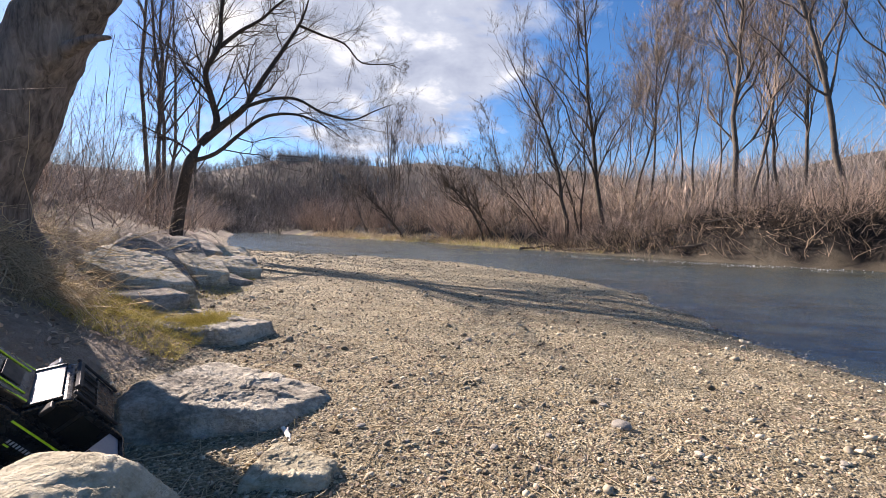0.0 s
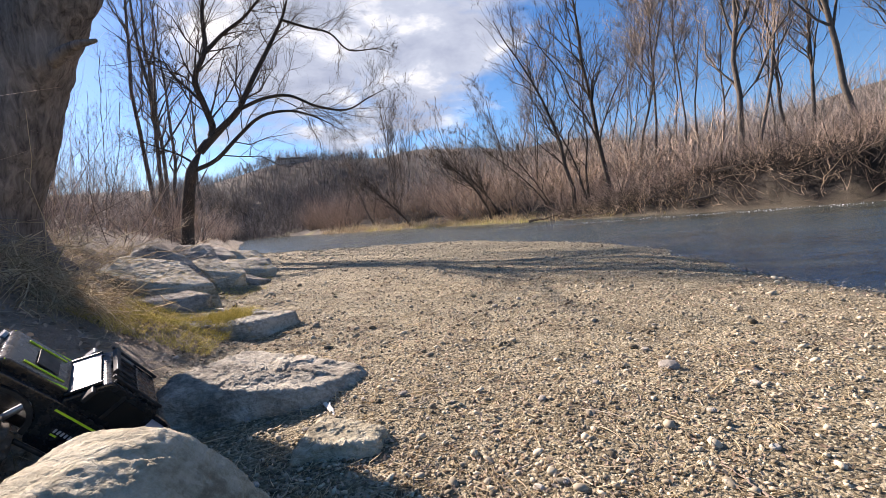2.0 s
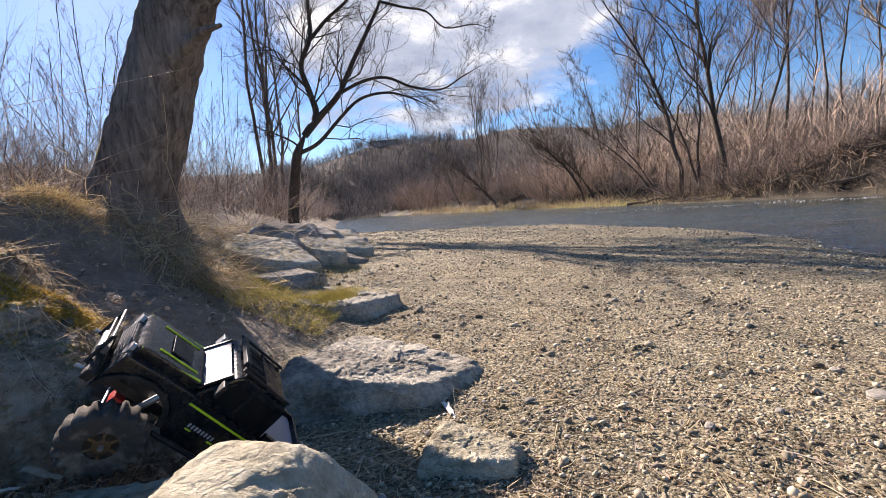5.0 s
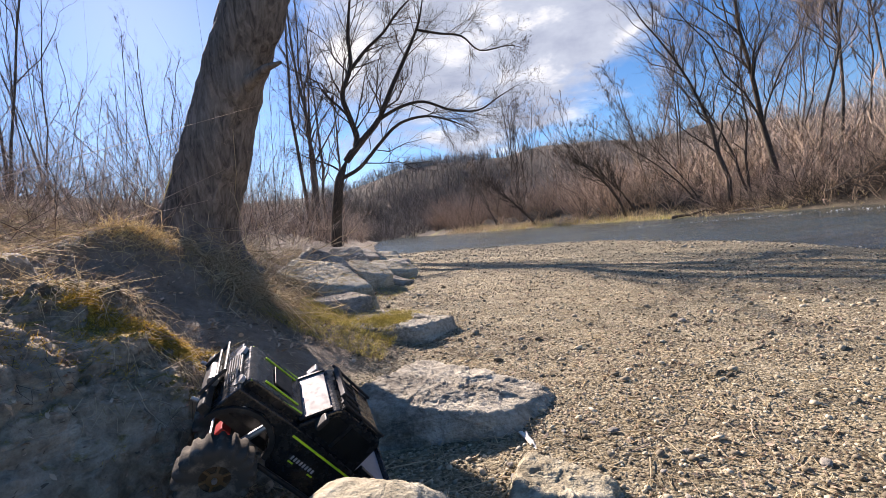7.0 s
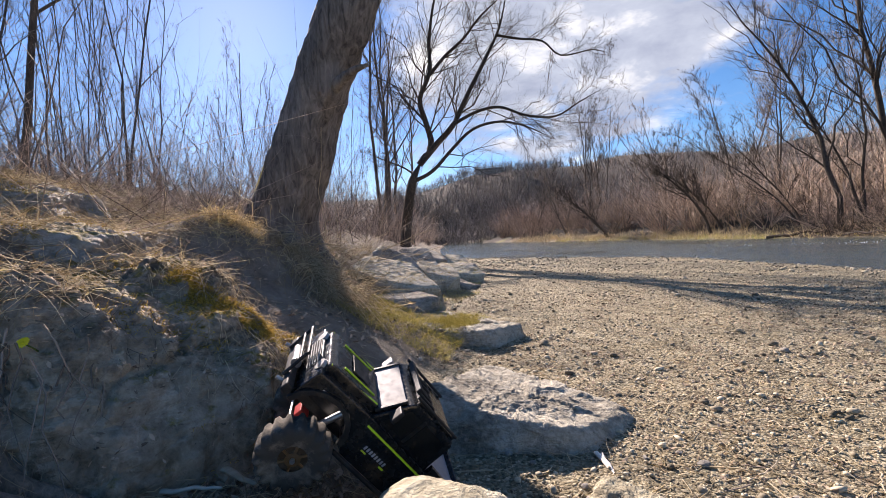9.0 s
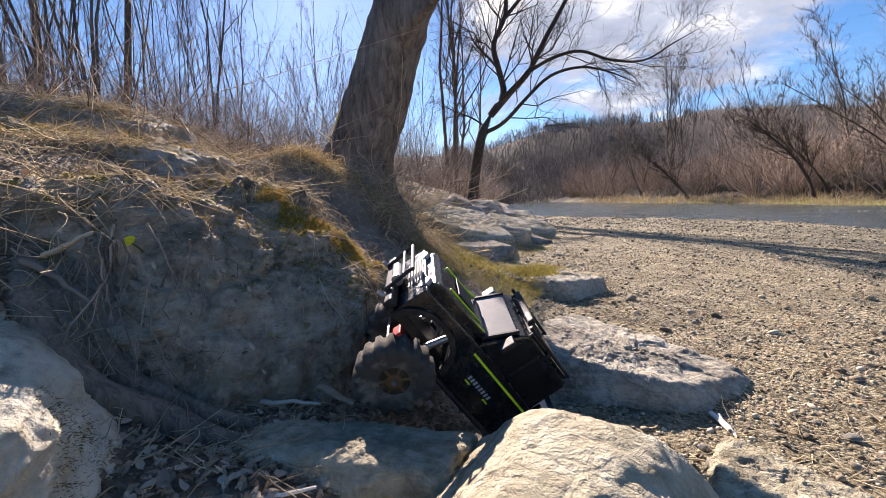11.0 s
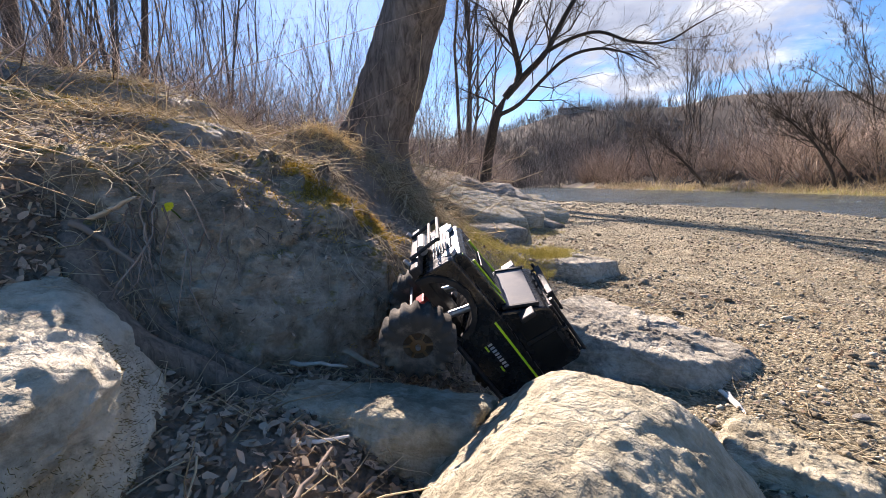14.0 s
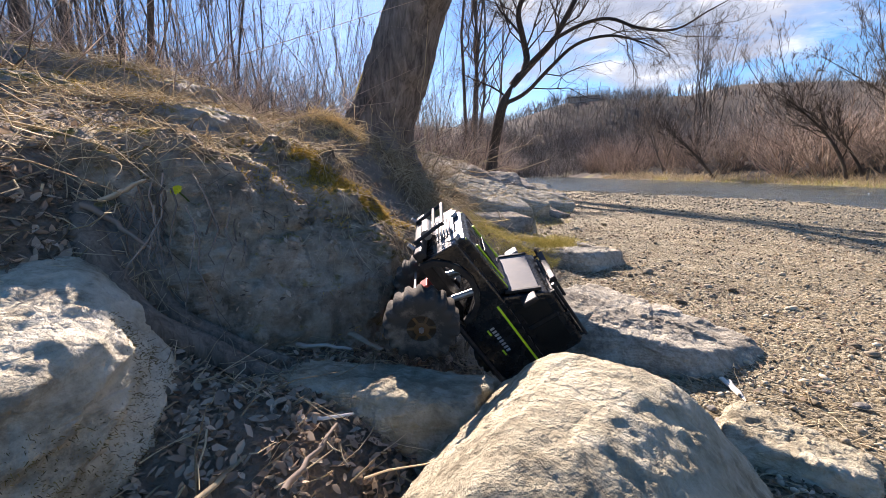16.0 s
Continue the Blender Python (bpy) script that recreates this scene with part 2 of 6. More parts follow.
def ground_material():
    m, nt, b = material("gravel_and_soil", 0.92)
    co = coords(nt)
    zs = []
    for layer_name in ("soil", "litter", "bed", "green", "woods"):
        zone = nt.nodes.new("ShaderNodeAttribute")
        zone.attribute_name = layer_name
        zs.append(zone.outputs["Fac"])
    vor = node(nt, "ShaderNodeTexVoronoi", Scale=105.0, Randomness=1.0)
    link(nt, co, vor.inputs["Vector"])
    cell = nt.nodes.new("ShaderNodeSeparateColor")
    link(nt, vor.outputs["Color"], cell.inputs[0])
    vor2 = node(nt, "ShaderNodeTexVoronoi", Scale=41.0, Randomness=1.0)
    link(nt, co, vor2.inputs["Vector"])
    broad = noise_tex(nt, co, 1.3, 6, 0.62)
    fine = noise_tex(nt, co, 30, 5, 0.7)
    mid = noise_tex(nt, co, 9.0, 6, 0.75)
    coarse = noise_tex(nt, co, 3.2, 10, 0.85)
    tone = fmath(nt, "ADD", fmath(nt, "MULTIPLY", cell.outputs[0], 0.42), fmath(nt, "ADD", fmath(nt, "MULTIPLY", broad, 0.10), fmath(nt, "ADD", fmath(nt, "MULTIPLY", fine, 0.28), fmath(nt, "ADD", fmath(nt, "MULTIPLY", mid, 0.26), fmath(nt, "MULTIPLY", fmath(nt, "SUBTRACT", coarse, 0.5), 0.9)))))
    gravel = ramp(nt, tone, (0.26, (0.12, 0.093, 0.055)), (0.50, (0.33, 0.277, 0.168)), (0.78, (0.60, 0.525, 0.37)))
    leaf_bits = ramp(nt, noise_tex(nt, stretched(nt, co, (1, 1, 1)), 2.4, 8, 0.75), (0.56, 0.0), (0.68, 1.0))
    gravel = mix(nt, fmath(nt, "MULTIPLY", leaf_bits, 0.55), gravel, (0.23, 0.165, 0.095))
    drift = noise_tex(nt, stretched(nt, co, (1.1, 5.0, 1)), 1.6, 7, 0.72, 0.5)
    lines = ramp(nt, drift, (0.52, 0.0), (0.62, 1.0))
    gravel = mix(nt, fmath(nt, "MULTIPLY", lines, 0.5), gravel, (0.145, 0.112, 0.075))
    soil = ramp(nt, fmath(nt, "ADD", fmath(nt, "MULTIPLY", noise_tex(nt, co, 5, 7, 0.7), 0.7), fmath(nt, "MULTIPLY", fine, 0.3)),
                (0.33, (0.17, 0.135, 0.10)), (0.52, (0.36, 0.295, 0.225)), (0.72, (0.54, 0.455, 0.35)))
    litter = ramp(nt, fmath(nt, "ADD", fmath(nt, "MULTIPLY", noise_tex(nt, co, 1.1, 7, 0.7), 0.6), fmath(nt, "MULTIPLY", fine, 0.4)),
                  (0.34, (0.09, 0.068, 0.048)), (0.52, (0.20, 0.15, 0.105)), (0.70, (0.36, 0.275, 0.19)))
    grass = ramp(nt, noise_tex(nt, co, 3.0, 7, 0.7), (0.34, (0.14, 0.13, 0.035)), (0.55, (0.27, 0.26, 0.06)), (0.72, (0.42, 0.37, 0.14)))
    bed = ramp(nt, cell.outputs[0], (0.1, (0.06, 0.05, 0.034)), (0.9, (0.17, 0.14, 0.095)))
    col = mix(nt, zs[0], gravel, soil)
    col = mix(nt, zs[1], col, litter)
    col = mix(nt, zs[2], col, bed)
    col = mix(nt, zs[3], col, grass)
    # dark earth under woods and brush, with the shade of the twigs painted in
    shaded_floor = ramp(nt, noise_tex(nt, co, 0.35, 9, 0.75), (0.40, (0.012, 0.010, 0.008)), (0.58, (0.032, 0.025, 0.019)), (0.78, (0.085, 0.066, 0.048)))
    col = mix(nt, zs[4], col, shaded_floor)
    link(nt, col, b.inputs["Base Color"])
    h = fmath(nt, "ADD", fmath(nt, "MULTIPLY", vor.outputs["Distance"], -1.1), fmath(nt, "ADD", fmath(nt, "MULTIPLY", vor2.outputs["Distance"], -0.8), fmath(nt, "ADD", fmath(nt, "MULTIPLY", fine, 0.8), fmath(nt, "MULTIPLY", coarse, 3.0))))
    relief(nt, b, h, 1.0, 0.016)
    return m


GROUND = ground_material()


def water_material():
    m = bpy.data.materials.new("river_water")
    m.use_nodes = True
    nt = m.node_tree
    nt.nodes.clear()
    co = coords(nt)
    broad = noise_tex(nt, stretched(nt, co, (0.7, 2.6, 1)), 0.9, 3, 0.55, 0.8)
    fine = noise_tex(nt, stretched(nt, co, (1.0, 3.4, 1)), 4.5, 5, 0.65, 0.6)
    gust = ramp(nt, noise_tex(nt, stretched(nt, co, (0.25, 0.8, 1)), 0.6, 4, 0.6), (0.40, 0.12), (0.58, 1.0))
    waves = fmath(nt, "ADD", broad, fmath(nt, "MULTIPLY", fmath(nt, "MULTIPLY", fine, gust), 0.9))
    bump = node(nt, "ShaderNodeBump", Strength=1.0, Distance=0.05)
    link(nt, waves, bump.inputs["Height"])
    fres = node(nt, "ShaderNodeFresnel", IOR=1.42)
    link(nt, bump.outputs[0], fres.inputs["Normal"])
    gloss = node(nt, "ShaderNodeBsdfGlossy", Roughness=0.10)
    gloss.inputs["Color"].default_value = (0.95, 0.97, 1, 1)
    link(nt, bump.outputs[0], gloss.inputs["Normal"])
    clear = nt.nodes.new("ShaderNodeBsdfTransparent")
    clear.inputs["Color"].default_value = (0.74, 0.80, 0.64, 1)
    murk = node(nt, "ShaderNodeBsdfDiffuse")
    murk.inputs["Color"].default_value = (0.11, 0.14, 0.115, 1)
    under = nt.nodes.new("ShaderNodeMixShader")
    under.inputs[0].default_value = 0.45
    link(nt, clear.outputs[0], under.inputs[1])
    link(nt, murk.outputs[0], under.inputs[2])
    top = nt.nodes.new("ShaderNodeMixShader")
    link(nt, fmath(nt, "ADD", fmath(nt, "MULTIPLY", fres.outputs[0], 0.6), 0.3, True), top.inputs[0])
    link(nt, under.outputs[0], top.inputs[1])
    link(nt, gloss.outputs[0], top.inputs[2])
    out = nt.nodes.new("ShaderNodeOutputMaterial")
    link(nt, top.outputs[0], out.inputs[0])
    return m


WATER = water_material()


# ---- building blocks ----
def lattice(i, j, k, seed):
    s = np.sin(i * 127.1 + j * 311.7 + k * 74.7 + seed * 53.3) * 43758.5453
    return s - np.floor(s)


def vnoise(p, scale, seed=0):
    """Smooth value noise, -1 to 1, at the points p (N, 3)."""
    q = np.asarray(p, float) * scale
    c = np.floor(q)
    f = q - c
    f = f * f * (3 - 2 * f)
    total = 0
    for a in (0, 1):
        for b in (0, 1):
            for d in (0, 1):
                w = (f[:, 0] if a else 1 - f[:, 0]) * (f[:, 1] if b else 1 - f[:, 1]) * (f[:, 2] if d else 1 - f[:, 2])
                total = total + w * lattice(c[:, 0] + a, c[:, 1] + b, c[:, 2] + d, seed)
    return total * 2 - 1


def fbm(p, scale, octaves, seed=0, gain=0.5):
    return sum(gain ** o * vnoise(p, scale * 2.03 ** o, seed + 7 * o) for o in range(octaves))


def mesh_of(name, verts, quads=None, tris=None, smooth=False):
    """A mesh from arrays of vertices, quads and triangles."""
    me = bpy.data.meshes.new(name)
    verts = np.ascontiguousarray(verts, dtype=np.float32)
    quads = np.zeros((0, 4), np.int32) if quads is None else np.asarray(quads, np.int32)
    tris = np.zeros((0, 3), np.int32) if tris is None else np.asarray(tris, np.int32)
    loops = np.concatenate([quads.ravel(), tris.ravel()]).astype(np.int32)
    starts = np.concatenate([np.arange(len(quads)) * 4, len(quads) * 4 + np.arange(len(tris)) * 3]).astype(np.int32)
    me.vertices.add(len(verts))
    me.vertices.foreach_set("co", verts.ravel())
    me.loops.add(len(loops))
    me.loops.foreach_set("vertex_index", loops)
    me.polygons.add(len(starts))
    me.polygons.foreach_set("loop_start", starts)
    if smooth:
        me.polygons.foreach_set("use_smooth", np.ones(len(starts), bool))
    me.update(calc_edges=True)
    me.validate()
    return me


def mesh_thing(name, me, mat, label="", category="", kind="", group="", parent=None, at=None):
    ob = new(name, me)
    if mat:
        me.materials.append(mat)
    if at is not None:
        ob.location = at
    if parent:
        ob.parent = parent
    return tagged(ob, label, category, group, kind)


def empty(name, m, label, category, group=""):
    ob = new(name)
    ob.empty_display_size = 0.05
    ob.matrix_world = m
    return tagged(ob, label, category, group)


def part(name, bm, mat, parent, label="", smooth=False):
    me = bpy.data.meshes.new(name)
    if smooth:
        for f in bm.faces:
            f.smooth = True
    bm.to_mesh(me)
    bm.free()
    me.materials.append(mat)
    ob = new(name, me)
    ob.parent = parent
    return tagged(ob, label)


def np_part(name, me, mat, parent, label=""):
    me.materials.append(mat)
    ob = new(name, me)
    ob.parent = parent
    return tagged(ob, label)


class Strands:
    """Tapered curved tubes, grown level by level, and gathered into one mesh."""

    def __init__(self, seed):
        self.rng = np.random.default_rng(seed)
        self.v, self.f, self.count, self.floor = [], [], 0, 0.0

    def add(self, paths, radii, sides=3):
        n, k, _ = paths.shape
        d = np.gradient(paths, axis=1)
        d /= np.linalg.norm(d, axis=2, keepdims=True) + 1e-9
        ref = np.where(np.abs(d[..., 2:3]) < 0.8, np.array([0, 0, 1.0]), np.array([1.0, 0, 0]))
        u = np.cross(d, ref)
        u /= np.linalg.norm(u, axis=2, keepdims=True) + 1e-9
        w = np.cross(d, u)
        a = np.arange(sides) * 2 * np.pi / sides
        ring = paths[:, :, None, :] + radii[:, :, None, None] * (np.cos(a)[None, None, :, None] * u[:, :, None, :] + np.sin(a)[None, None, :, None] * w[:, :, None, :])
        self.v.append(ring.reshape(-1, 3))
        row = self.count + (np.arange(n)[:, None, None] * k + np.arange(k - 1)[None, :, None]) * sides
        turn = np.arange(sides if sides > 2 else 1)[None, None, :]
        base, nxt = row + turn, row + (turn + 1) % sides
        self.f.append(np.stack([base, nxt, nxt + sides, base + sides], -1).reshape(-1, 4))
        self.count += n * k * sides
        return paths, radii

    def grow(self, at, way, length, radius, n=4, sides=3, bend=0.15, wiggle=0.05, rise=0.0, tip=0.2):
        """Tubes from the points at along way; rise bends them up (or down)."""
        rng, m = self.rng, len(at)
        t = np.linspace(0, 1, n + 1)[None, :, None]
        way = way / (np.linalg.norm(way, axis=1, keepdims=True) + 1e-9)
        side = rng.normal(size=(m, 3))
        length = np.broadcast_to(length, (m,))[:, None, None]
        paths = at[:, None, :] + way[:, None, :] * length * t + (side[:, None, :] * bend + np.array([0, 0, rise])) * length * t * t
        wob = rng.normal(size=(m, n + 1, 3)) * wiggle * length
        wob[:, 0] = 0
        paths = paths + wob
        radii = np.broadcast_to(radius, (m,))[:, None] * (1 - (1 - tip) * t[..., 0])
        return self.add(paths, radii, sides)

    def shoots(self, paths, radii, per, t0=0.25, spread=0.9, ratio=0.5, up=0.25, rad=0.6, n=3, sides=3, bend=0.15, wiggle=0.05, rise=0.0):
        """Side shoots along tubes that stand already."""
        rng = self.rng
        m, k, _ = paths.shape
        idx = np.repeat(np.arange(m), per)
        t = rng.uniform(t0, 1.0, len(idx)) * (k - 1)
        i = np.minimum(t.astype(int), k - 2)
        f = (t - i)[:, None]
        at = paths[idx, i] * (1 - f) + paths[idx, i + 1] * f
        d = paths[idx, i + 1] - paths[idx, i]
        d /= np.linalg.norm(d, axis=1, keepdims=True) + 1e-9
        r = radii[idx, i] * (1 - f[:, 0]) + radii[idx, i + 1] * f[:, 0]
        whole = np.linalg.norm(np.diff(paths, axis=1), axis=2).sum(1)[idx]
        side = rng.normal(size=(len(idx), 3))
        side -= d * (side * d).sum(1, keepdims=True)
        side /= np.linalg.norm(side, axis=1, keepdims=True) + 1e-9
        way = d + side * spread * rng.uniform(0.6, 1.3, (len(idx), 1)) + np.array([0, 0, up])
        length = whole * ratio * rng.uniform(0.5, 1.25, len(idx)) * (1.15 - 0.6 * t / (k - 1))
        return self.grow(at, way, length, np.maximum(r * rad, self.floor), n, sides, bend, wiggle, rise)

    def mesh(self, name, smooth=True):
        me = mesh_of(name, np.concatenate(self.v), np.concatenate(self.f), smooth=smooth)
        self.v, self.f, self.count = [], [], 0
        return me


def tube_path(points, radii, steps=4):
    """A smooth path through points, with its radii, as one strand."""
    p, r = np.array(points, float), np.array(radii, float)
    t = np.arange(len(p))
    tt = np.linspace(0, len(p) - 1, (len(p) - 1) * steps + 1)
    ext = np.vstack([2 * p[0] - p[1], p, 2 * p[-1] - p[-2]])
    i = np.minimum(tt.astype(int), len(p) - 2)
    f = (tt - i)[:, None]
    a, b, c, d = ext[i], ext[i + 1], ext[i + 2], ext[i + 3]
    q = 0.5 * (2 * b + (c - a) * f + (2 * a - 5 * b + 4 * c - d) * f ** 2 + (3 * b - a - 3 * c + d) * f ** 3)
    return q[None], np.interp(tt, t, r)[None]


# ---- land ----
# the foot of the near bank, the gravel's water edge and the far bank's water edge, each as x over y
FOOT_Y, FOOT_X = [-6, 0, 0.5, 0.9, 1.2, 1.6, 2.4, 4.0, 5.4, 7.7, 10, 14, 16, 30, 60, 75, 110, 400], [0.8, 0.05, -0.05, -0.30, -0.62, -0.78, -0.88, -1.6, -2.0, -2.75, -4.2, -5.8, -6.6, -13, -25.5, -33, -50, -200]
EDGE_Y, EDGE_X = [-30, 0, 2.3, 3.9, 6.1, 8.5, 11.2, 12.9, 14.4, 16.0, 17.5], [6, 3.6, 3.4, 3.35, 3.75, 3.4, 2.0, -0.35, -3.1, -5.9, -12]
FAR_Y, FAR_X = [-60, -10, 5, 12.2, 14, 18.3, 24, 37, 49.5, 72.5, 90, 120, 400], [34, 24, 17, 14.4, 12.4, 9.9, 6.4, 0.3, -8.3, -21, -31, -52, -190]
BANK_D, BANK_Z = [0, 0.3, 0.65, 0.9, 1.25, 1.5, 2.0, 2.4, 3.0, 5.0, 8.0, 20, 60, 200], [0, 0.10, 0.235, 0.36, 0.60, 0.72, 0.84, 0.95, 1.15, 1.72, 2.3, 3.6, 9, 30]
WATER_Z = -0.07


def step(a, b, v):
    t = np.clip((v - a) / (b - a), 0, 1)
    return t * t * (3 - 2 * t)


def land(x, y):
    """Height of the ground and its zones (soil, litter, river bed, green, woods floor with painted shade) at arrays x,
    y.
    """
    x, y = np.asarray(x, float), np.asarray(y, float)
    p = np.stack([x, y, np.zeros_like(x)], -1)
    left = np.interp(y, FOOT_Y, FOOT_X) - x + 0.10 * vnoise(p, 1.7, 3)
    wet = x - np.where(y > 17.5, np.interp(y, FOOT_Y, FOOT_X) - 3, np.interp(y, EDGE_Y, EDGE_X)) + 0.12 * vnoise(p, 0.9, 5)
    far = (x - np.interp(y, FAR_Y, FAR_X)) * 0.86 + 0.35 * vnoise(p, 0.35, 8) * (1 - step(17, 23, y))
    wet = np.where(y > 17.5, -np.minimum(left, 0) + 0.5, wet)
    z = 0.012 * vnoise(p, 1.3, 1) + 0.006 * vnoise(p, 4.5, 2) + 0.004 * vnoise(p, 13, 4) + 0.02 - 0.02 * step(0, 2.5, x)
    z = z + (WATER_Z - 0.01 - z) * step(-0.9, 0.05, wet)
    bed = WATER_Z - 0.02 - 0.55 * step(0, 3.0, wet)
    z = np.where(wet > 0, bed, z)
    # near bank
    grow = step(9, 22, y)
    bank = np.interp(left, BANK_D, BANK_Z) * (1 - 0.25 * grow) + 0.02 * fbm(p, 3.0, 3, 11) * step(0.2, 0.7, left) + 0.10 * vnoise(p, 0.6, 12) * step(1.2, 3, left)
    bank = bank + 0.24 * np.exp(-((x + 2.16) ** 2 + (y - 1.90) ** 2) / 0.17) + 0.17 * np.exp(-((x + 1.35) ** 2 + (y - 1.60) ** 2) / 0.10) + 0.08 * np.exp(-((x + 1.7) ** 2 + (y - 0.8) ** 2) / 0.2)
    bank = bank + 0.06 * np.exp(-((x + 1.17) ** 2 + (y - 0.33) ** 2) / 0.045)
    bank = bank - 0.060 * np.exp(-((x + 0.90) ** 2 + (y - 0.43) ** 2) / 0.03) + 0.045 * np.exp(-((x + 0.60) ** 2 + (y - 0.36) ** 2) / 0.03)
    bank = bank - 0.09 * np.exp(-((x + 0.54) ** 2 + (y - 0.84) ** 2) / 0.035)
    z = np.where(left > 0, np.maximum(z, 0.0) * (1 - step(0, 0.2, left)) + bank, z)
    # far bank: a steep cut on the outer bend, a gentler grassy edge upstream
    cut = 1 - step(17, 23, y)
    rise = np.interp(far, [0, 0.5, 1.0, 1.9, 3.5, 9, 30, 80, 300], [0, 0.25, 0.5, 1.75, 2.3, 3.4, 4.6, 11, 24])
    soft = np.interp(far, [0, 1.2, 3, 6, 12, 30, 70, 300], [0, 0.16, 0.6, 1.4, 2.4, 4.6, 10, 24])
    shore = WATER_Z - 0.05 + (rise * cut + soft * (1 - cut)) + 0.10 * vnoise(p, 0.8, 21) * step(0.3, 2, far)
    deep = WATER_Z - 0.6 * step(0, 2.0, -far)
    z = np.where(far > 0, shore, np.where((wet > 0) & (left <= 0), np.maximum(z, deep), z))
    # wooded hills that close the valley
    ring = np.hypot(x - 5, y)
    valley = step(95, 160, ring)
    z = z + valley * (11 + 6 * vnoise(p, 0.012, 31) + 3 * vnoise(p, 0.04, 33)) * np.where(y > -20, 1, 0.5)
    z = z + 9 * np.exp(-((x + 48) ** 2 / 1800 + (y - 155) ** 2 / 1500)) * step(80, 120, y)
    soil = step(0.03, 0.3, left) * (1 - step(1.6, 2.6, left)) + step(0.4, 0.8, far) * (1 - step(1.7, 2.2, far)) * cut
    litter = step(1.6, 2.6, left) + step(2.0, 2.6, far) * cut + step(2.2, 3.2, far) * (1 - cut)
    bedz = np.where((wet > 0.0) & (far < 0.1) & (left <= 0), 1.0, 0.0)
    bedz = np.maximum(bedz, 0.65 * step(-0.35, -0.02, wet) * (left < 0) * (y < 17.5))
    # bed tone on the cut face: damp earth plus overhang shade put into colour
    bedz = np.maximum(bedz, 0.85 * step(-0.2, 0.0, far) * (1 - step(2.4, 3.2, far)) * cut)
    green = step(0.05, 0.4, far) * (1 - step(1.3, 2.2, far)) * (1 - cut) * step(-0.5, 0.2, vnoise(p, 0.5, 41))
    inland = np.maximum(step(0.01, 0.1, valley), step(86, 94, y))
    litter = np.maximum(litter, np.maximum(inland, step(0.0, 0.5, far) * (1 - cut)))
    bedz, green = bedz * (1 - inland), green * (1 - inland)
    # where the ground colour takes the painted shade of woods and overhanging brush
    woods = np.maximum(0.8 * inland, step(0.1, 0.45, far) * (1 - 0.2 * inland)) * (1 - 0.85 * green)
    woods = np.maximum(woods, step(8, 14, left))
    return z, np.clip(soil, 0, 1), np.clip(litter, 0, 1), bedz, green, woods


def ground_z(x, y):
    return land(np.atleast_1d(np.float64(x)), np.atleast_1d(np.float64(y)))[0]


def spaced(lo, hi, fine, reach_lo, reach_hi, k=1.11):
    mid = list(np.arange(lo, hi, fine))
    a, s = mid[0], fine
    while a > reach_lo:
        s *= k
        a -= s
        mid.insert(0, a)
    a, s = mid[-1], fine
    while a < reach_hi:
        s *= k
        a += s
        mid.append(a)
    return np.array(mid)


gx, gy = spaced(-2.4, 3.8, 0.035, -900, 900), spaced(0.0, 5.0, 0.035, -900, 1200)
X, Y = np.meshgrid(gx, gy)
Z, soil, litter, bedz, green, woods = land(X.ravel(), Y.ravel())
nx, ny = len(gx), len(gy)
cell = (np.arange(ny - 1)[:, None] * nx + np.arange(nx - 1)[None, :]).ravel()
ground_me = mesh_of("ground", np.stack([X.ravel(), Y.ravel(), Z], -1), np.stack([cell, cell + 1, cell + nx + 1, cell + nx], -1), smooth=True)
for layer_name, layer_values in (("soil", soil), ("litter", litter), ("bed", bedz), ("green", green), ("woods", woods)):
    ground_me.attributes.new(layer_name, "FLOAT", "POINT")
    ground_me.attributes[layer_name].data.foreach_set("value", layer_values.astype(np.float32))
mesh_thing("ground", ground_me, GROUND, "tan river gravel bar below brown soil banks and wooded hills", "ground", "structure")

wx, wy = spaced(-4, 18, 0.22, -260, 60, 1.12), spaced(1, 24, 0.16, -60, 420, 1.06)
WX, WY = np.meshgrid(wx, wy)
wc = (np.arange(len(wy) - 1)[:, None] * len(wx) + np.arange(len(wx) - 1)[None, :]).ravel()
swell_at = np.stack([WX.ravel() * 0.8, WY.ravel() * 2.0, 0 * WX.ravel()], -1)
ripple = 0.011 * fbm(swell_at, 0.8, 3, 90, 0.6) * (1 - step(30, 60, WY.ravel()))
water_me = mesh_of("water", np.stack([WX.ravel(), WY.ravel(), WATER_Z + ripple], -1), np.stack([wc, wc + 1, wc + len(wx) + 1, wc + len(wx)], -1), smooth=True)
mesh_thing("water", water_me, WATER, "clear greenish river water with small ripples over pebbles", "river", "structure")


# ---- rocks ----
ICO = {}


def ico(level):
    if level not in ICO:
        bm = bmesh.new()
        bmesh.ops.create_icosphere(bm, subdivisions=level, radius=1)
        ICO[level] = (np.array([v.co[:] for v in bm.verts]), np.array([[v.index for v in f.verts] for f in bm.faces]))
        bm.free()
    return ICO[level]


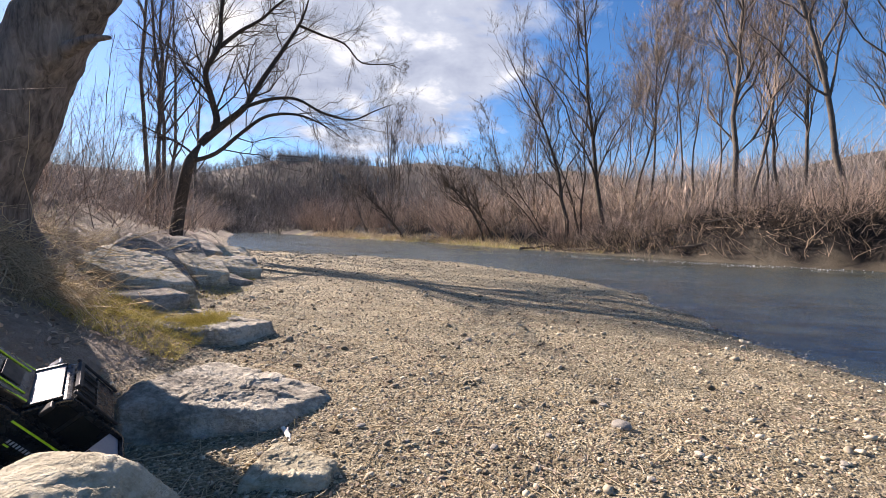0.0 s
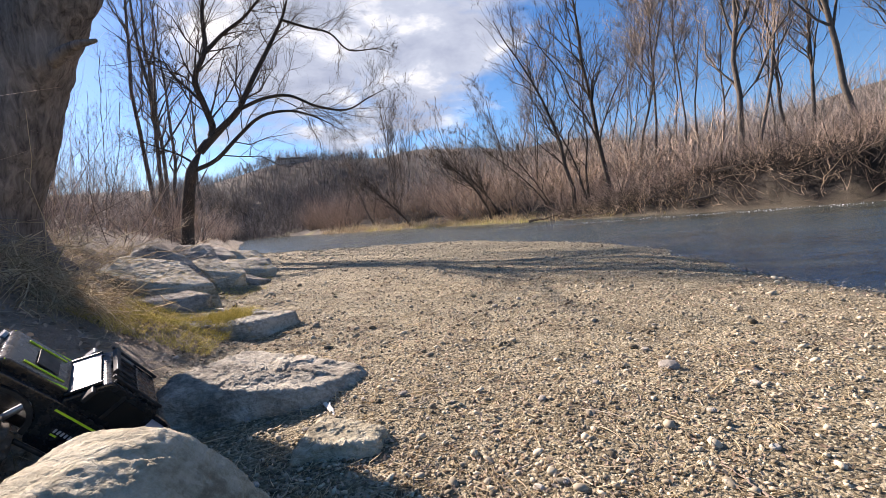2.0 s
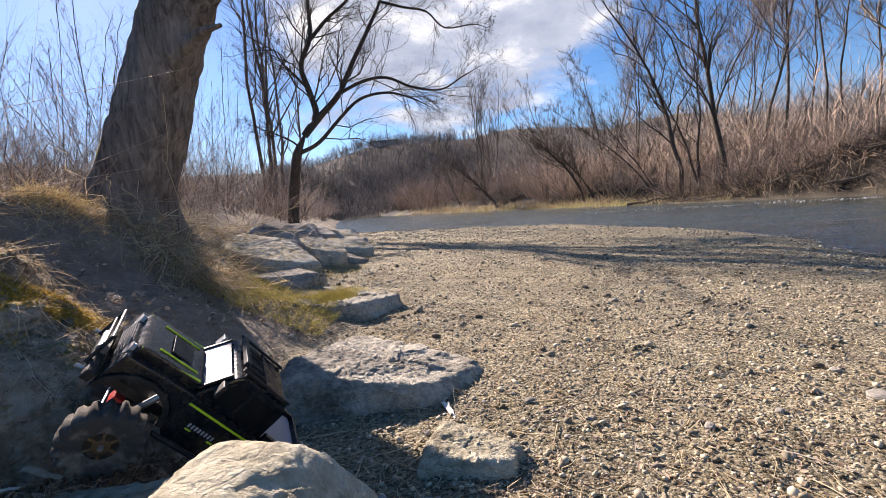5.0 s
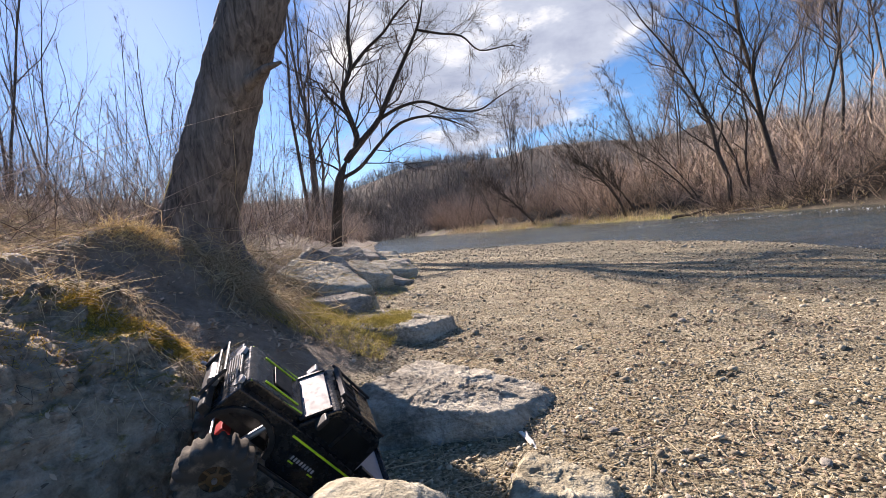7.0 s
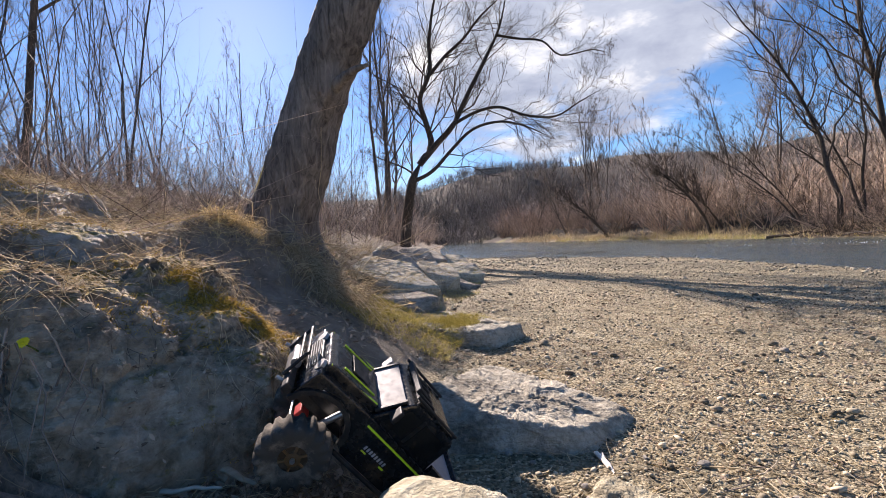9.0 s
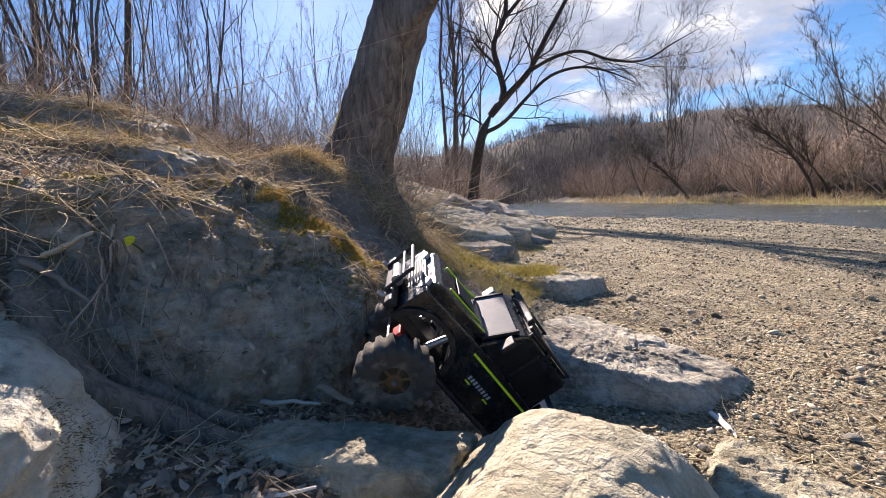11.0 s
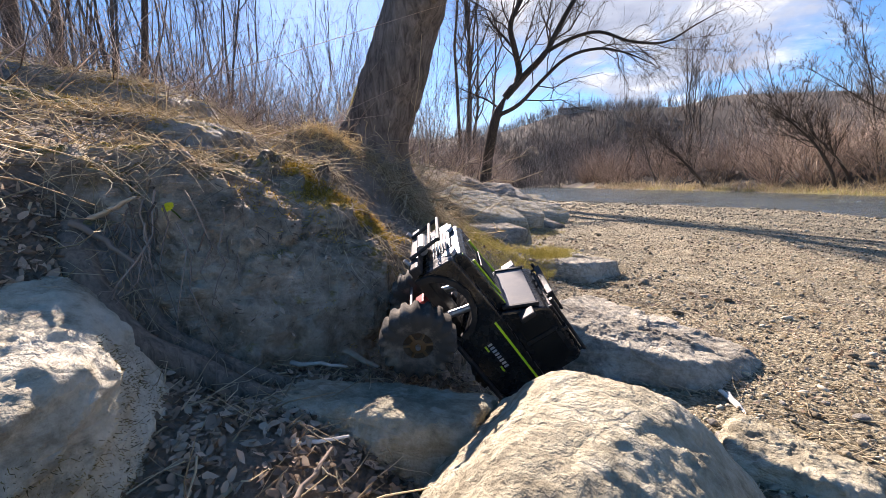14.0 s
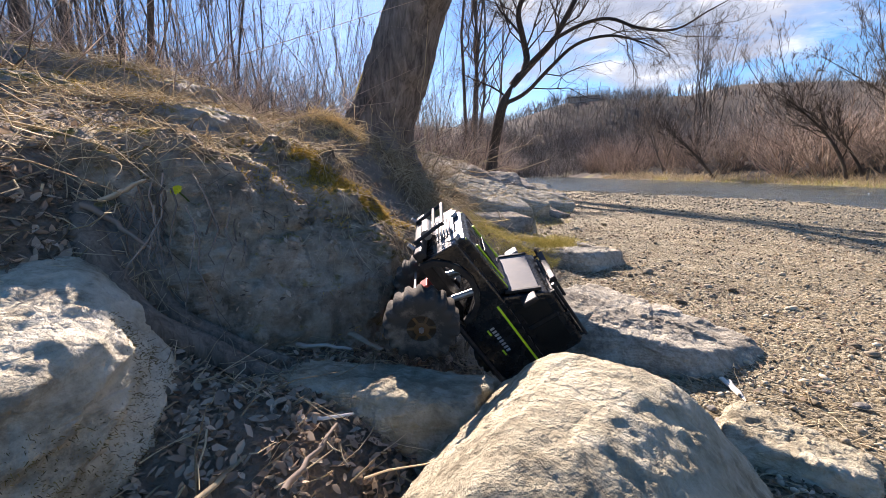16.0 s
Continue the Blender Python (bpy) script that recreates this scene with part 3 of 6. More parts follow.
def rock_mesh(name, size, seed, level=6, square=0.6, cuts=26, rough=0.022, strata=0.012, depth=(0.76, 0.96), lumps=0.06):
    """An angular boulder: a rounded block with many broken facets, ledges and a rough skin."""
    v, tri = ico(level)
    rng = np.random.default_rng(seed)
    p = np.sign(v) * np.abs(v) ** square
    p /= np.abs(p).max()
    p = p * (1 + lumps * fbm(p + seed, 1.3, 2, seed)[:, None])
    for _ in range(cuts):
        n = rng.normal(size=3)
        n /= np.linalg.norm(n)
        d = p @ n
        h = d.max() * rng.uniform(*depth)
        p = p - np.maximum(d - h, 0)[:, None] * n
    p = p * np.array(size) * 0.5
    s = float(np.mean(size))
    nrm = v / np.array(size)
    nrm /= np.linalg.norm(nrm, axis=1, keepdims=True)
    p = p + nrm * (rough * s * fbm(p + seed, 4.0 / s, 6, seed, 0.56))[:, None]
    q = p * np.array([1, 1, 5.0]) + 0.25 * s * fbm(p + seed, 2.5 / s, 2, seed + 2)[:, None]
    layer = fbm(q + seed, 3.2 / s, 4, seed + 5, 0.6)
    p = p + nrm * np.array([1, 1, 0.3]) * (strata * s * layer)[:, None]
    ridge = np.abs(fbm(p * np.array([1, 1.4, 1]) + 9 + seed, 4.5 / s, 3, seed + 3))
    p = p - nrm * (0.016 * s * np.exp(-(ridge / 0.03) ** 2))[:, None]
    pit = fbm(p + 3 + seed, 16 / s, 3, seed + 8)
    p = p - nrm * (0.010 * s * np.maximum(pit, 0.1))[:, None]
    return mesh_of(name, p, None, tri, smooth=True)


def chips(p, scale, seed):
    """Broken facets: each cell of a random division of space tilts its own way."""
    q = p * scale
    base = np.floor(q)
    best, value = np.full(len(q), 9.0), np.zeros(len(q))
    for i in (-1, 0, 1):
        for j in (-1, 0, 1):
            for k in (-1, 0, 1):
                c = base + np.array([i, j, k])
                hash_of = [lattice(c[:, 0], c[:, 1], c[:, 2], seed + m) for m in range(7)]
                rel = q - c - np.stack(hash_of[:3], -1)
                d = (rel ** 2).sum(1)
                tilt = (np.stack(hash_of[3:6], -1) - 0.5) * rel
                nearer = d < best
                best = np.where(nearer, d, best)
                value = np.where(nearer, tilt.sum(1) * 1.6 + hash_of[6] - 0.5, value)
    return value


def facet_rock(name, centre, faces, mat, label, seed, scale=0.5, level=7, hard=18, rough=0.03, strata=0.03, dip=(0.2, -0.1, 1.0), layers=7.0, chip=0.03):
    """A broken block: flat faces (a point on each and its outward way) with worn edges, bedding ledges and chipped facets."""
    v, tri = ico(level)
    c = np.array(centre, float)
    total, slope = np.zeros(len(v)), np.zeros_like(v)
    for q, n in faces:
        n = np.array(n, float) / np.linalg.norm(n)
        d = float(n @ (np.array(q, float) - c))
        k = np.maximum(v @ n, 0) / d
        total += k ** hard
        slope += (k ** (hard - 1) / d)[:, None] * n
    p = v * (total ** (-1.0 / hard))[:, None]
    nrm = slope / (np.linalg.norm(slope, axis=1, keepdims=True) + 1e-9)
    w = p + seed * 1.7
    bed = np.array(dip, float) / np.linalg.norm(dip)
    p = p + nrm * (rough * scale * fbm(w, 2.6 / scale, 6, seed, 0.58))[:, None]
    h = (p @ bed) / scale * layers + 1.3 * fbm(w, 2.2 / scale, 4, seed + 2)
    saw = h - np.floor(h)
    edge = np.minimum(saw * 3.0, 1 - saw)
    bite = 0.6 + 0.8 * vnoise(np.stack([np.floor(h), w[:, 0] / scale * 2, w[:, 1] / scale * 2], -1), 1.0, seed + 4)
    p = p + nrm * (strata * scale * (edge - 0.4) * bite * (1.05 - np.abs(nrm @ bed)))[:, None]
    q = w + 0.10 * scale * np.stack([vnoise(w, 5 / scale, seed + 20 + m) for m in range(3)], -1)
    q = q + (q @ bed)[:, None] * bed * 0.9
    p = p + nrm * (chip * scale * (chips(q, 4.2 / scale, seed) + 0.55 * chips(q + 5, 9.5 / scale, seed + 9) + 0.3 * chips(q + 2, 22 / scale, seed + 5)))[:, None]
    p = p + nrm * (0.004 * scale * fbm(w, 30 / scale, 3, seed + 8, 0.6))[:, None]
    ob = mesh_thing(name, mesh_of(name, p, None, tri, smooth=True), mat, label, "rock")
    ob.location = c
    return ob


def slab_rock(name, at, size, turn, tilt, mat, label, seed):
    """A flat broken slab that leans by tilt degrees, with five uneven sides."""
    rng = np.random.default_rng(seed)
    m = np.array(pose(0, 0, 0, rng.uniform(-5, 5), tilt, turn).to_3x3())
    c, half = np.array(at, float), np.array(size) / 2
    faces = [((0, 0, half[2]), (rng.normal() * 0.08, rng.normal() * 0.08, 1)), ((0, 0, -half[2]), (0, 0, -1)), ((half[0] * 0.5, -half[1] * 0.5, half[2]), (0.4, -0.3, 0.9))]
    for i in range(5):
        a = i * 1.2566 + rng.uniform(-0.3, 0.3)
        way = np.array([math.cos(a), math.sin(a), rng.uniform(-0.1, 0.3)])
        faces.append((way * np.array([half[0], half[1], 0]) * rng.uniform(0.85, 1.0), way))
    return facet_rock(name, at, [(c + m @ np.array(q), m @ np.array(n)) for q, n in faces], mat, label, seed, float(np.mean(size)), 6, 28, 0.012, 0.04, tuple(m @ np.array([0.1, 0.1, 1.0])), 6.0, 0.009)


def boulder(name, at, size, turn, mat, label, seed, **kw):
    ob = mesh_thing(name, rock_mesh(name, size, seed, **kw), mat, label, "rock")
    ob.matrix_world = pose(*at, *turn)
    return ob


facet_rock("mossy_boulder", (-1.22, 0.76, 0.28), [
    ((-0.90, 0.62, 0.42), (0.80, 0.02, 0.60)), ((-1.19, 0.74, 0.66), (0.50, 0.16, 0.85)), ((-0.86, 1.02, 0.345), (0.30, 0.86, 0.42)),
    ((-0.96, 0.40, 0.45), (0.42, -0.90, 0.10)), ((-0.80, 0.62, 0.22), (0.98, -0.15, 0.05)), ((-1.28, 0.72, 0.672), (0.04, 0.05, 1.0)),
    ((-1.75, 0.6, 0.3), (-1, 0, 0)), ((-1.35, 1.15, 0.45), (-0.2, 1, 0.2)), ((-1.2, 0.7, -0.05), (0, 0, -1))],
    ROCK_MOSSY, "large dark boulder with yellow moss along its sloping crest", 7, 0.8, 7, 14, 0.05, 0.10, (0.9, -0.35, 1.1), 6.0, 0.034)
facet_rock("boulder", (-0.285, 0.44, 0.12), [
    ((-0.26, 0.47, 0.365), (-0.04, 0.06, 1.0)), ((-0.205, 0.48, 0.352), (0.55, -0.05, 0.84)), ((-0.15, 0.45, 0.32), (0.78, 0.10, 0.62)), ((-0.40, 0.45, 0.29), (-0.72, -0.05, 0.69)),
    ((-0.29, 0.60, 0.345), (-0.05, 0.85, 0.52)), ((-0.46, 0.36, 0.1), (-0.95, -0.25, 0.1)), ((-0.27, 0.22, 0.25), (0.0, -0.93, 0.36)), ((-0.06, 0.45, 0.15), (0.97, -0.1, 0.25)), ((-0.3, 0.66, 0.1), (0, 1, 0.1)), ((-0.3, 0.4, -0.05), (0, 0, -1))],
    ROCK_WARM, "pale sunlit boulder with a rough flat top", 12, 0.5, 7, 22, 0.005, 0.010, (0.1, 0.3, 1.0), 9.0, 0.006)
facet_rock("boulder", (-0.60, 0.50, 0.235), [
    ((-0.60, 0.48, 0.270), (-0.05, 0.10, 1.0)), ((-0.60, 0.435, 0.262), (0.25, -0.70, 0.60)), ((-0.62, 0.420, 0.24), (0.36, -0.93, -0.10)), ((-0.775, 0.45, 0.25), (-0.95, -0.3, 0.2)),
    ((-0.44, 0.55, 0.26), (0.9, 0.2, 0.3)), ((-0.60, 0.60, 0.25), (-0.3, 0.95, 0.2)), ((-0.65, 0.50, 0.14), (0, 0, -1))],
    ROCK_WARM, "low tan slab of stone in leaf litter", 21, 0.3, 6, 22, 0.03, 0.05, (0.1, 0.0, 1.0), 4.0, 0.014)
facet_rock("boulder", (-0.42, 1.55, 0.02), [
    ((-0.45, 1.55, 0.118), (0.15, 0.04, 0.95)), ((-0.60, 1.45, 0.165), (-0.05, -0.2, 1.0)), ((-0.57, 1.86, 0.17), (0.1, 0.55, 0.82)), ((-0.68, 1.30, 0.10), (-0.80, -0.55, 0.10)), ((-0.70, 1.62, 0.12), (-0.93, 0.25, 0.25)),
    ((-0.36, 1.34, 0.045), (0.20, -0.90, 0.38)), ((-0.05, 1.58, 0.0), (0.75, -0.3, 0.6)), ((-0.22, 1.83, 0.05), (0.45, 0.80, 0.40)), ((-0.4, 1.5, -0.08), (0, 0, -1))],
    ROCK, "rough grey flat boulder on the gravel", 31, 0.6, 7, 20, 0.022, 0.02, (0.75, 0.35, 0.7), 7.0, 0.012)
facet_rock("boulder", (-1.12, 2.78, 0.02), [
    ((-1.0, 2.72, 0.135), (0.05, 0.03, 1.0)), ((-0.98, 2.50, 0.05), (0.15, -0.96, 0.25)), ((-0.70, 2.85, 0.06), (0.9, -0.3, 0.3)), ((-0.95, 3.08, 0.06), (0.35, 0.9, 0.3)), ((-1.65, 2.8, 0.1), (-1, 0, 0.2)), ((-1.1, 2.8, -0.08), (0, 0, -1))],
    ROCK, "grey slab with short golden grass on top", 41, 0.6, 7, 22, 0.022, 0.03, (0.1, 0.2, 1.0), 7.0, 0.014)
facet_rock("boulder", (0.0, 1.09, 0.0), [
    ((0.0, 1.08, 0.062), (0.04, 0.03, 1.0)), ((-0.04, 0.98, 0.03), (0.10, -0.92, 0.35)), ((-0.13, 1.06, 0.04), (-0.9, 0.1, 0.4)), ((0.07, 1.14, 0.045), (0.45, 0.62, 0.64)), ((0.13, 1.02, 0.0), (0.93, -0.2, 0.25)), ((0.0, 1.21, 0.02), (0.1, 0.95, 0.3)), ((0, 1.1, -0.06), (0, 0, -1))],
    ROCK_WARM, "small buff stone beside a white stick", 51, 0.22, 6, 16, 0.04, 0.06, (0.2, 0.1, 1.0), 4.0, 0.02)
facet_rock("boulder", (-0.85, 0.02, 0.22), [
    ((-0.70, 0.14, 0.418), (0.17, 0.02, 0.98)), ((-1.0, 0.12, 0.475), (0.05, 0.06, 1.0)), ((-0.72, 0.225, 0.385), (0.30, 0.78, 0.55)), ((-0.70, 0.20, 0.34), (0.80, 0.55, 0.15)), ((-0.625, 0.10, 0.37), (0.82, 0.25, 0.52)), ((-0.575, 0.0, 0.28), (0.97, 0.0, 0.2)),
    ((-1.3, 0.1, 0.3), (-1, 0, 0)), ((-0.9, 0.30, 0.40), (0, 1, 0.25)), ((-0.9, -0.3, 0.3), (0, -1, 0.1)), ((-0.9, 0, 0.02), (0, 0, -1))],
    ROCK_LAYERED, "layered boulder with dark moss on its side", 61, 0.5, 7, 26, 0.02, 0.06, (0.25, 0.05, 1.0), 14.0, 0.010)
boulder("boulder", (-1.17, 0.36, 0.36), (0.42, 0.30, 0.40), (6, 24, 20), ROCK_DIRTY, "earth-covered rock at the foot of the bank", 71)
facet_rock("boulder", (-1.95, 0.72, 0.70), [
    ((-1.66, 0.60, 0.76), (0.62, -0.66, 0.42)), ((-1.85, 0.72, 0.855), (0.18, 0.05, 1.0)), ((-1.50, 0.85, 0.75), (0.80, 0.5, 0.3)), ((-2.4, 0.5, 0.8), (-1, -0.2, 0)), ((-2.0, 1.05, 0.8), (0, 1, 0.2)), ((-1.9, 0.7, 0.35), (0, 0, -1)), ((-1.9, 0.38, 0.6), (0.2, -1, 0.0))],
    ROCK_DIRTY, "blue-grey slab set in the bank below roots", 81, 0.7, 7, 24, 0.03, 0.05, (0.3, 0.2, 1.0), 7.0, 0.014)
facet_rock("boulder", (-2.70, 1.05, 0.95), [
    ((-2.44, 0.86, 1.00), (0.55, -0.72, 0.42)), ((-2.6, 1.05, 1.09), (0.22, 0.05, 1.0)), ((-2.30, 1.15, 1.0), (0.75, 0.6, 0.3)), ((-3.4, 0.9, 1.0), (-1, -0.2, 0)), ((-2.7, 1.45, 1.0), (0, 1, 0.2)), ((-2.7, 1, 0.6), (0, 0, -1)), ((-2.7, 0.5, 0.9), (0.1, -1, 0.0))],
    ROCK_DIRTY, "long slab with moss along its upper edge", 91, 0.8, 7, 24, 0.03, 0.05, (0.3, 0.2, 1.0), 7.0, 0.014)
boulder("boulder", (-0.93, 0.35, 0.20), (0.22, 0.16, 0.16), (0, 0, 40), ROCK, "small grey rock half buried in litter", 95, level=5)
boulder("boulder", (-0.80, 0.27, 0.20), (0.18, 0.15, 0.14), (0, 10, 10), ROCK, "small grey rock half buried in litter", 96, level=5)
for k, (bx, by, bz, sx, sy, sz, turn, tilt) in enumerate([
        (-2.05, 3.55, 0.34, 0.75, 0.55, 0.30, -30, 18), (-1.75, 3.15, 0.20, 0.5, 0.34, 0.2, -20, 14), (-2.55, 4.6, 0.34, 0.8, 0.5, 0.26, -35, 20),
        (-2.35, 5.25, 0.22, 0.7, 0.5, 0.28, -30, 24), (-3.0, 5.9, 0.32, 0.8, 0.6, 0.32, -40, 22), (-2.2, 5.65, 0.06, 0.5, 0.42, 0.22, -10, 10),
        (-2.5, 6.6, 0.12, 0.7, 0.5, 0.3, -25, 12), (-2.95, 7.6, 0.12, 0.8, 0.6, 0.3, -20, 8), (-3.6, 7.7, 0.34, 0.8, 0.6, 0.34, -30, 15), (-3.6, 9.0, 0.15, 0.9, 0.6, 0.3, -30, 10),
        (-1.35, 3.1, 0.08, 0.34, 0.22, 0.14, 20, 5)]):
    slab_rock("bank_stone", (bx, by, bz), (sx * 1.25, sy * 1.2, sz * 0.85), turn, tilt, ROCK_BANK if k % 3 else ROCK_MOSS_SOME, "grey slab of stone lining the foot of the bank", 100 + k)


# ---- trees ----
def tree_thing(name, at, label, group=""):
    return empty(name, Matrix.Translation(at), label, "tree", group)


def crown_on(s, limbs, per=(7, 6, 5), ratio=(0.42, 0.45, 0.5), up=0.3, thin=0.5, spread=0.8):
    """Branches, twigs and fine tips on a list of (paths, radii)."""
    for paths, radii in limbs:
        a = s.shoots(paths, radii, per[0], 0.2, spread, ratio[0], up, thin, 4, 4, 0.15, 0.03)
        b = s.shoots(*a, per[1], 0.2, spread, ratio[1], up * 0.8, 0.6, 3, 3, 0.2, 0.04)
        if len(per) > 2:
            s.shoots(*b, per[2], 0.15, spread, ratio[2], up * 0.6, 0.75, 2, 2, 0.2, 0.03)


def bare_tree(name, seed, h, r, lean=(0, 0), low=0.3, limbs=9, reach=0.36, stems=1, mats=None, per=(6, 6), up=0.42, spread=0.85, bow=0.0, floor=0.004, tips=3):
    """Meshes of a leafless tree: the trunk with its limbs, and the crown of twigs."""
    s = Strands(seed)
    rng = s.rng
    crown = Strands(seed + 500)
    crown.floor = floor
    for k in range(stems):
        dirn = np.array([lean[0] + (rng.normal() * 0.16 if stems > 1 else 0), lean[1] + (rng.normal() * 0.12 if stems > 1 else 0), 1.0])
        hh = h * (1 if k == 0 else rng.uniform(0.7, 0.98))
        n = 9
        t = np.linspace(0, 1, n + 1)
        pts = dirn[None, :] * hh * t[:, None]
        pts[:, 0] += bow * hh * (t ** 2)
        pts[:, 2] -= abs(bow) * 0.6 * hh * t ** 2
        pts[1:, :2] += np.cumsum(rng.normal(size=(n, 2)) * hh * 0.007, axis=0)
        pts[0, :2] += rng.normal(size=2) * r * (0.8 if stems > 1 else 0)
        pts[0, 2] -= 0.15
        rad = r * (0.75 if stems > 1 else 1) * (1 - 0.9 * t) ** 0.8
        rad[0] *= 1.25
        trunk = s.add(pts[None], np.maximum(rad, 0.008)[None], 7)
        a = s.shoots(*trunk, limbs, low, spread, reach, up, 0.55, 6, 5, 0.12, 0.02, 0.05)
        b = crown.shoots(*a, per[0], 0.15, 0.75, 0.42, up * 0.7, 0.55, 4, 3, 0.13, 0.03)
        c = crown.shoots(*b, per[1], 0.15, 0.7, 0.6, up * 0.5, 0.7, 2, 2, 0.15, 0.03)
        crown.shoots(*c, tips, 0.15, 0.65, 0.7, up * 0.5, 0.85, 1, 2, 0.15, 0.0)
    return s.mesh("trunk"), crown.mesh("crown")


def plant_tree(name, meshes, at, label, mats, group="", turn=0.0, scale=1.0):
    ob = empty(name, Matrix.Translation(at) @ Matrix.Rotation(turn, 4, "Z") @ Matrix.Scale(scale, 4), label, "tree", group)
    for pname, me, m in (("trunk", meshes[0], mats[0]), ("crown", meshes[1], mats[1])):
        if not me.materials:
            me.materials.append(m)
        o = new(pname, me)
        o.parent = ob
    return ob


# the old leaning tree on the bank
TX, TY = -2.62, 2.80
s = Strands(40)
tz = float(ground_z(TX, TY)[0])
old = tree_thing("old_tree", (TX, TY, tz), "thick leaning old willow trunk with rough grey-brown bark")
tp, tr = tube_path([(-0.14, 0.0, -0.3), (-0.06, 0.0, 0.05), (0.06, 0, 0.35), (0.24, 0, 0.72), (0.42, 0, 1.12), (0.58, 0, 1.42), (0.82, 0, 1.85), (1.16, 0.1, 2.5), (1.5, 0.3, 3.3), (1.9, 0.5, 4.4)],
                   [0.42, 0.315, 0.262, 0.245, 0.215, 0.225, 0.215, 0.20, 0.18, 0.14], 8)
ring_n = 48
a = np.arange(ring_n) * 2 * np.pi / ring_n
ax = np.gradient(tp[0], axis=0)
ax /= np.linalg.norm(ax, axis=1, keepdims=True)
uu = np.cross(ax, np.array([0, 1.0, 0]))
uu /= np.linalg.norm(uu, axis=1, keepdims=True)
ww = np.cross(ax, uu)
pts = tp[0][:, None, :] + tr[0][:, None, None] * (np.cos(a)[None, :, None] * uu[:, None, :] + np.sin(a)[None, :, None] * ww[:, None, :])
flat_p = pts.reshape(-1, 3)
out = (pts - tp[0][:, None, :]).reshape(-1, 3)
out /= np.linalg.norm(out, axis=1, keepdims=True)
swell = 0.028 * fbm(flat_p * np.array([1, 1, 0.35]), 5.5, 4, 60) + 0.012 * fbm(flat_p * np.array([1, 1, 0.2]), 20, 3, 61)
flare = np.exp(-(flat_p[:, 2] + 0.05) / 0.16).clip(0, 1.6) * 0.07 * (1 + np.sin(np.tile(a, len(pts)) * 5 + 1.0)) * 0.8
knob = 0.10 * np.exp(-((flat_p - np.array([0.70, -0.14, 1.10])) ** 2).sum(1) / 0.012)
flat_p = flat_p + out * (swell + flare + knob)[:, None]
kk = np.arange(len(pts) - 1)[:, None] * ring_n + np.arange(ring_n)[None, :]
k2 = np.arange(len(pts) - 1)[:, None] * ring_n + (np.arange(ring_n)[None, :] + 1) % ring_n
np_part("trunk", mesh_of("trunk", flat_p, np.stack([kk, k2, k2 + ring_n, kk + ring_n], -1).reshape(-1, 4), smooth=True), BARK_OLD, old)
s.add(*tube_path([(0.66, -0.10, 1.14), (0.86, -0.15, 1.21), (1.02, -0.18, 1.22)], [0.05, 0.030, 0.012]), 8)
np_part("broken_branch", s.mesh("broken_branch"), BARK_OLD, old, "short broken branch stub")
limbs = []
for pts_l, rr in (([(1.9, 0.5, 4.3), (2.3, 0.9, 5.4), (2.4, 1.6, 6.8)], [0.13, 0.09, 0.05]), ([(1.55, 0.3, 3.4), (1.2, 1.0, 4.4), (0.9, 1.8, 5.6)], [0.11, 0.08, 0.04]), ([(1.8, 0.5, 4.2), (2.5, 0.0, 5.0), (3.1, -0.2, 6.0)], [0.11, 0.07, 0.03])):
    limbs.append(s.add(*tube_path(pts_l, rr), 8))
for a_limb in limbs:
    one = Strands(1)
    one.add(*a_limb, 8)
    np_part("limb", one.mesh("limb"), BARK_OLD, old)
s = Strands(44)
crown_on(s, limbs, (5, 5))
np_part("crown", s.mesh("crown"), TWIG_BROWN, old)
# a climbing stem with moss on the trunk's edge
s.add(*tube_path([(-0.52, -0.20, -0.06), (-0.36, -0.17, 0.06), (-0.22, -0.13, 0.30), (-0.03, -0.10, 0.68), (0.17, -0.08, 1.05), (0.36, -0.06, 1.4), (0.62, -0.05, 1.85)], [0.02, 0.017, 0.014, 0.013, 0.012, 0.011, 0.01]), 6)
np_part("ivy_stem", s.mesh("ivy_stem"), GRASS, old, "thin mossy climbing stem")

# the dark forked tree further along the bank
Y2 = 10.4
FX, FZ = -5.48, float(ground_z(-5.48, Y2)[0])
fork = tree_thing("forked_tree", (FX, Y2, FZ), "dark forked tree with wide bare branches over the gravel")
s = Strands(41)


def limb2(points, radii, depth=0.0, start=0.0):
    n = len(points)
    return s.add(*tube_path([(x - FX, start + depth * i / n + 0.12 * (math.sin(i * 1.7 + depth) - math.sin(depth)), z - FZ) for i, (x, z) in enumerate(points)], np.interp(np.linspace(0, 1, n), [0, 0.75, 1], (radii[0], radii[0] * 0.3 + radii[1] * 0.7, radii[1] * 0.3)) * 0.62), 9)


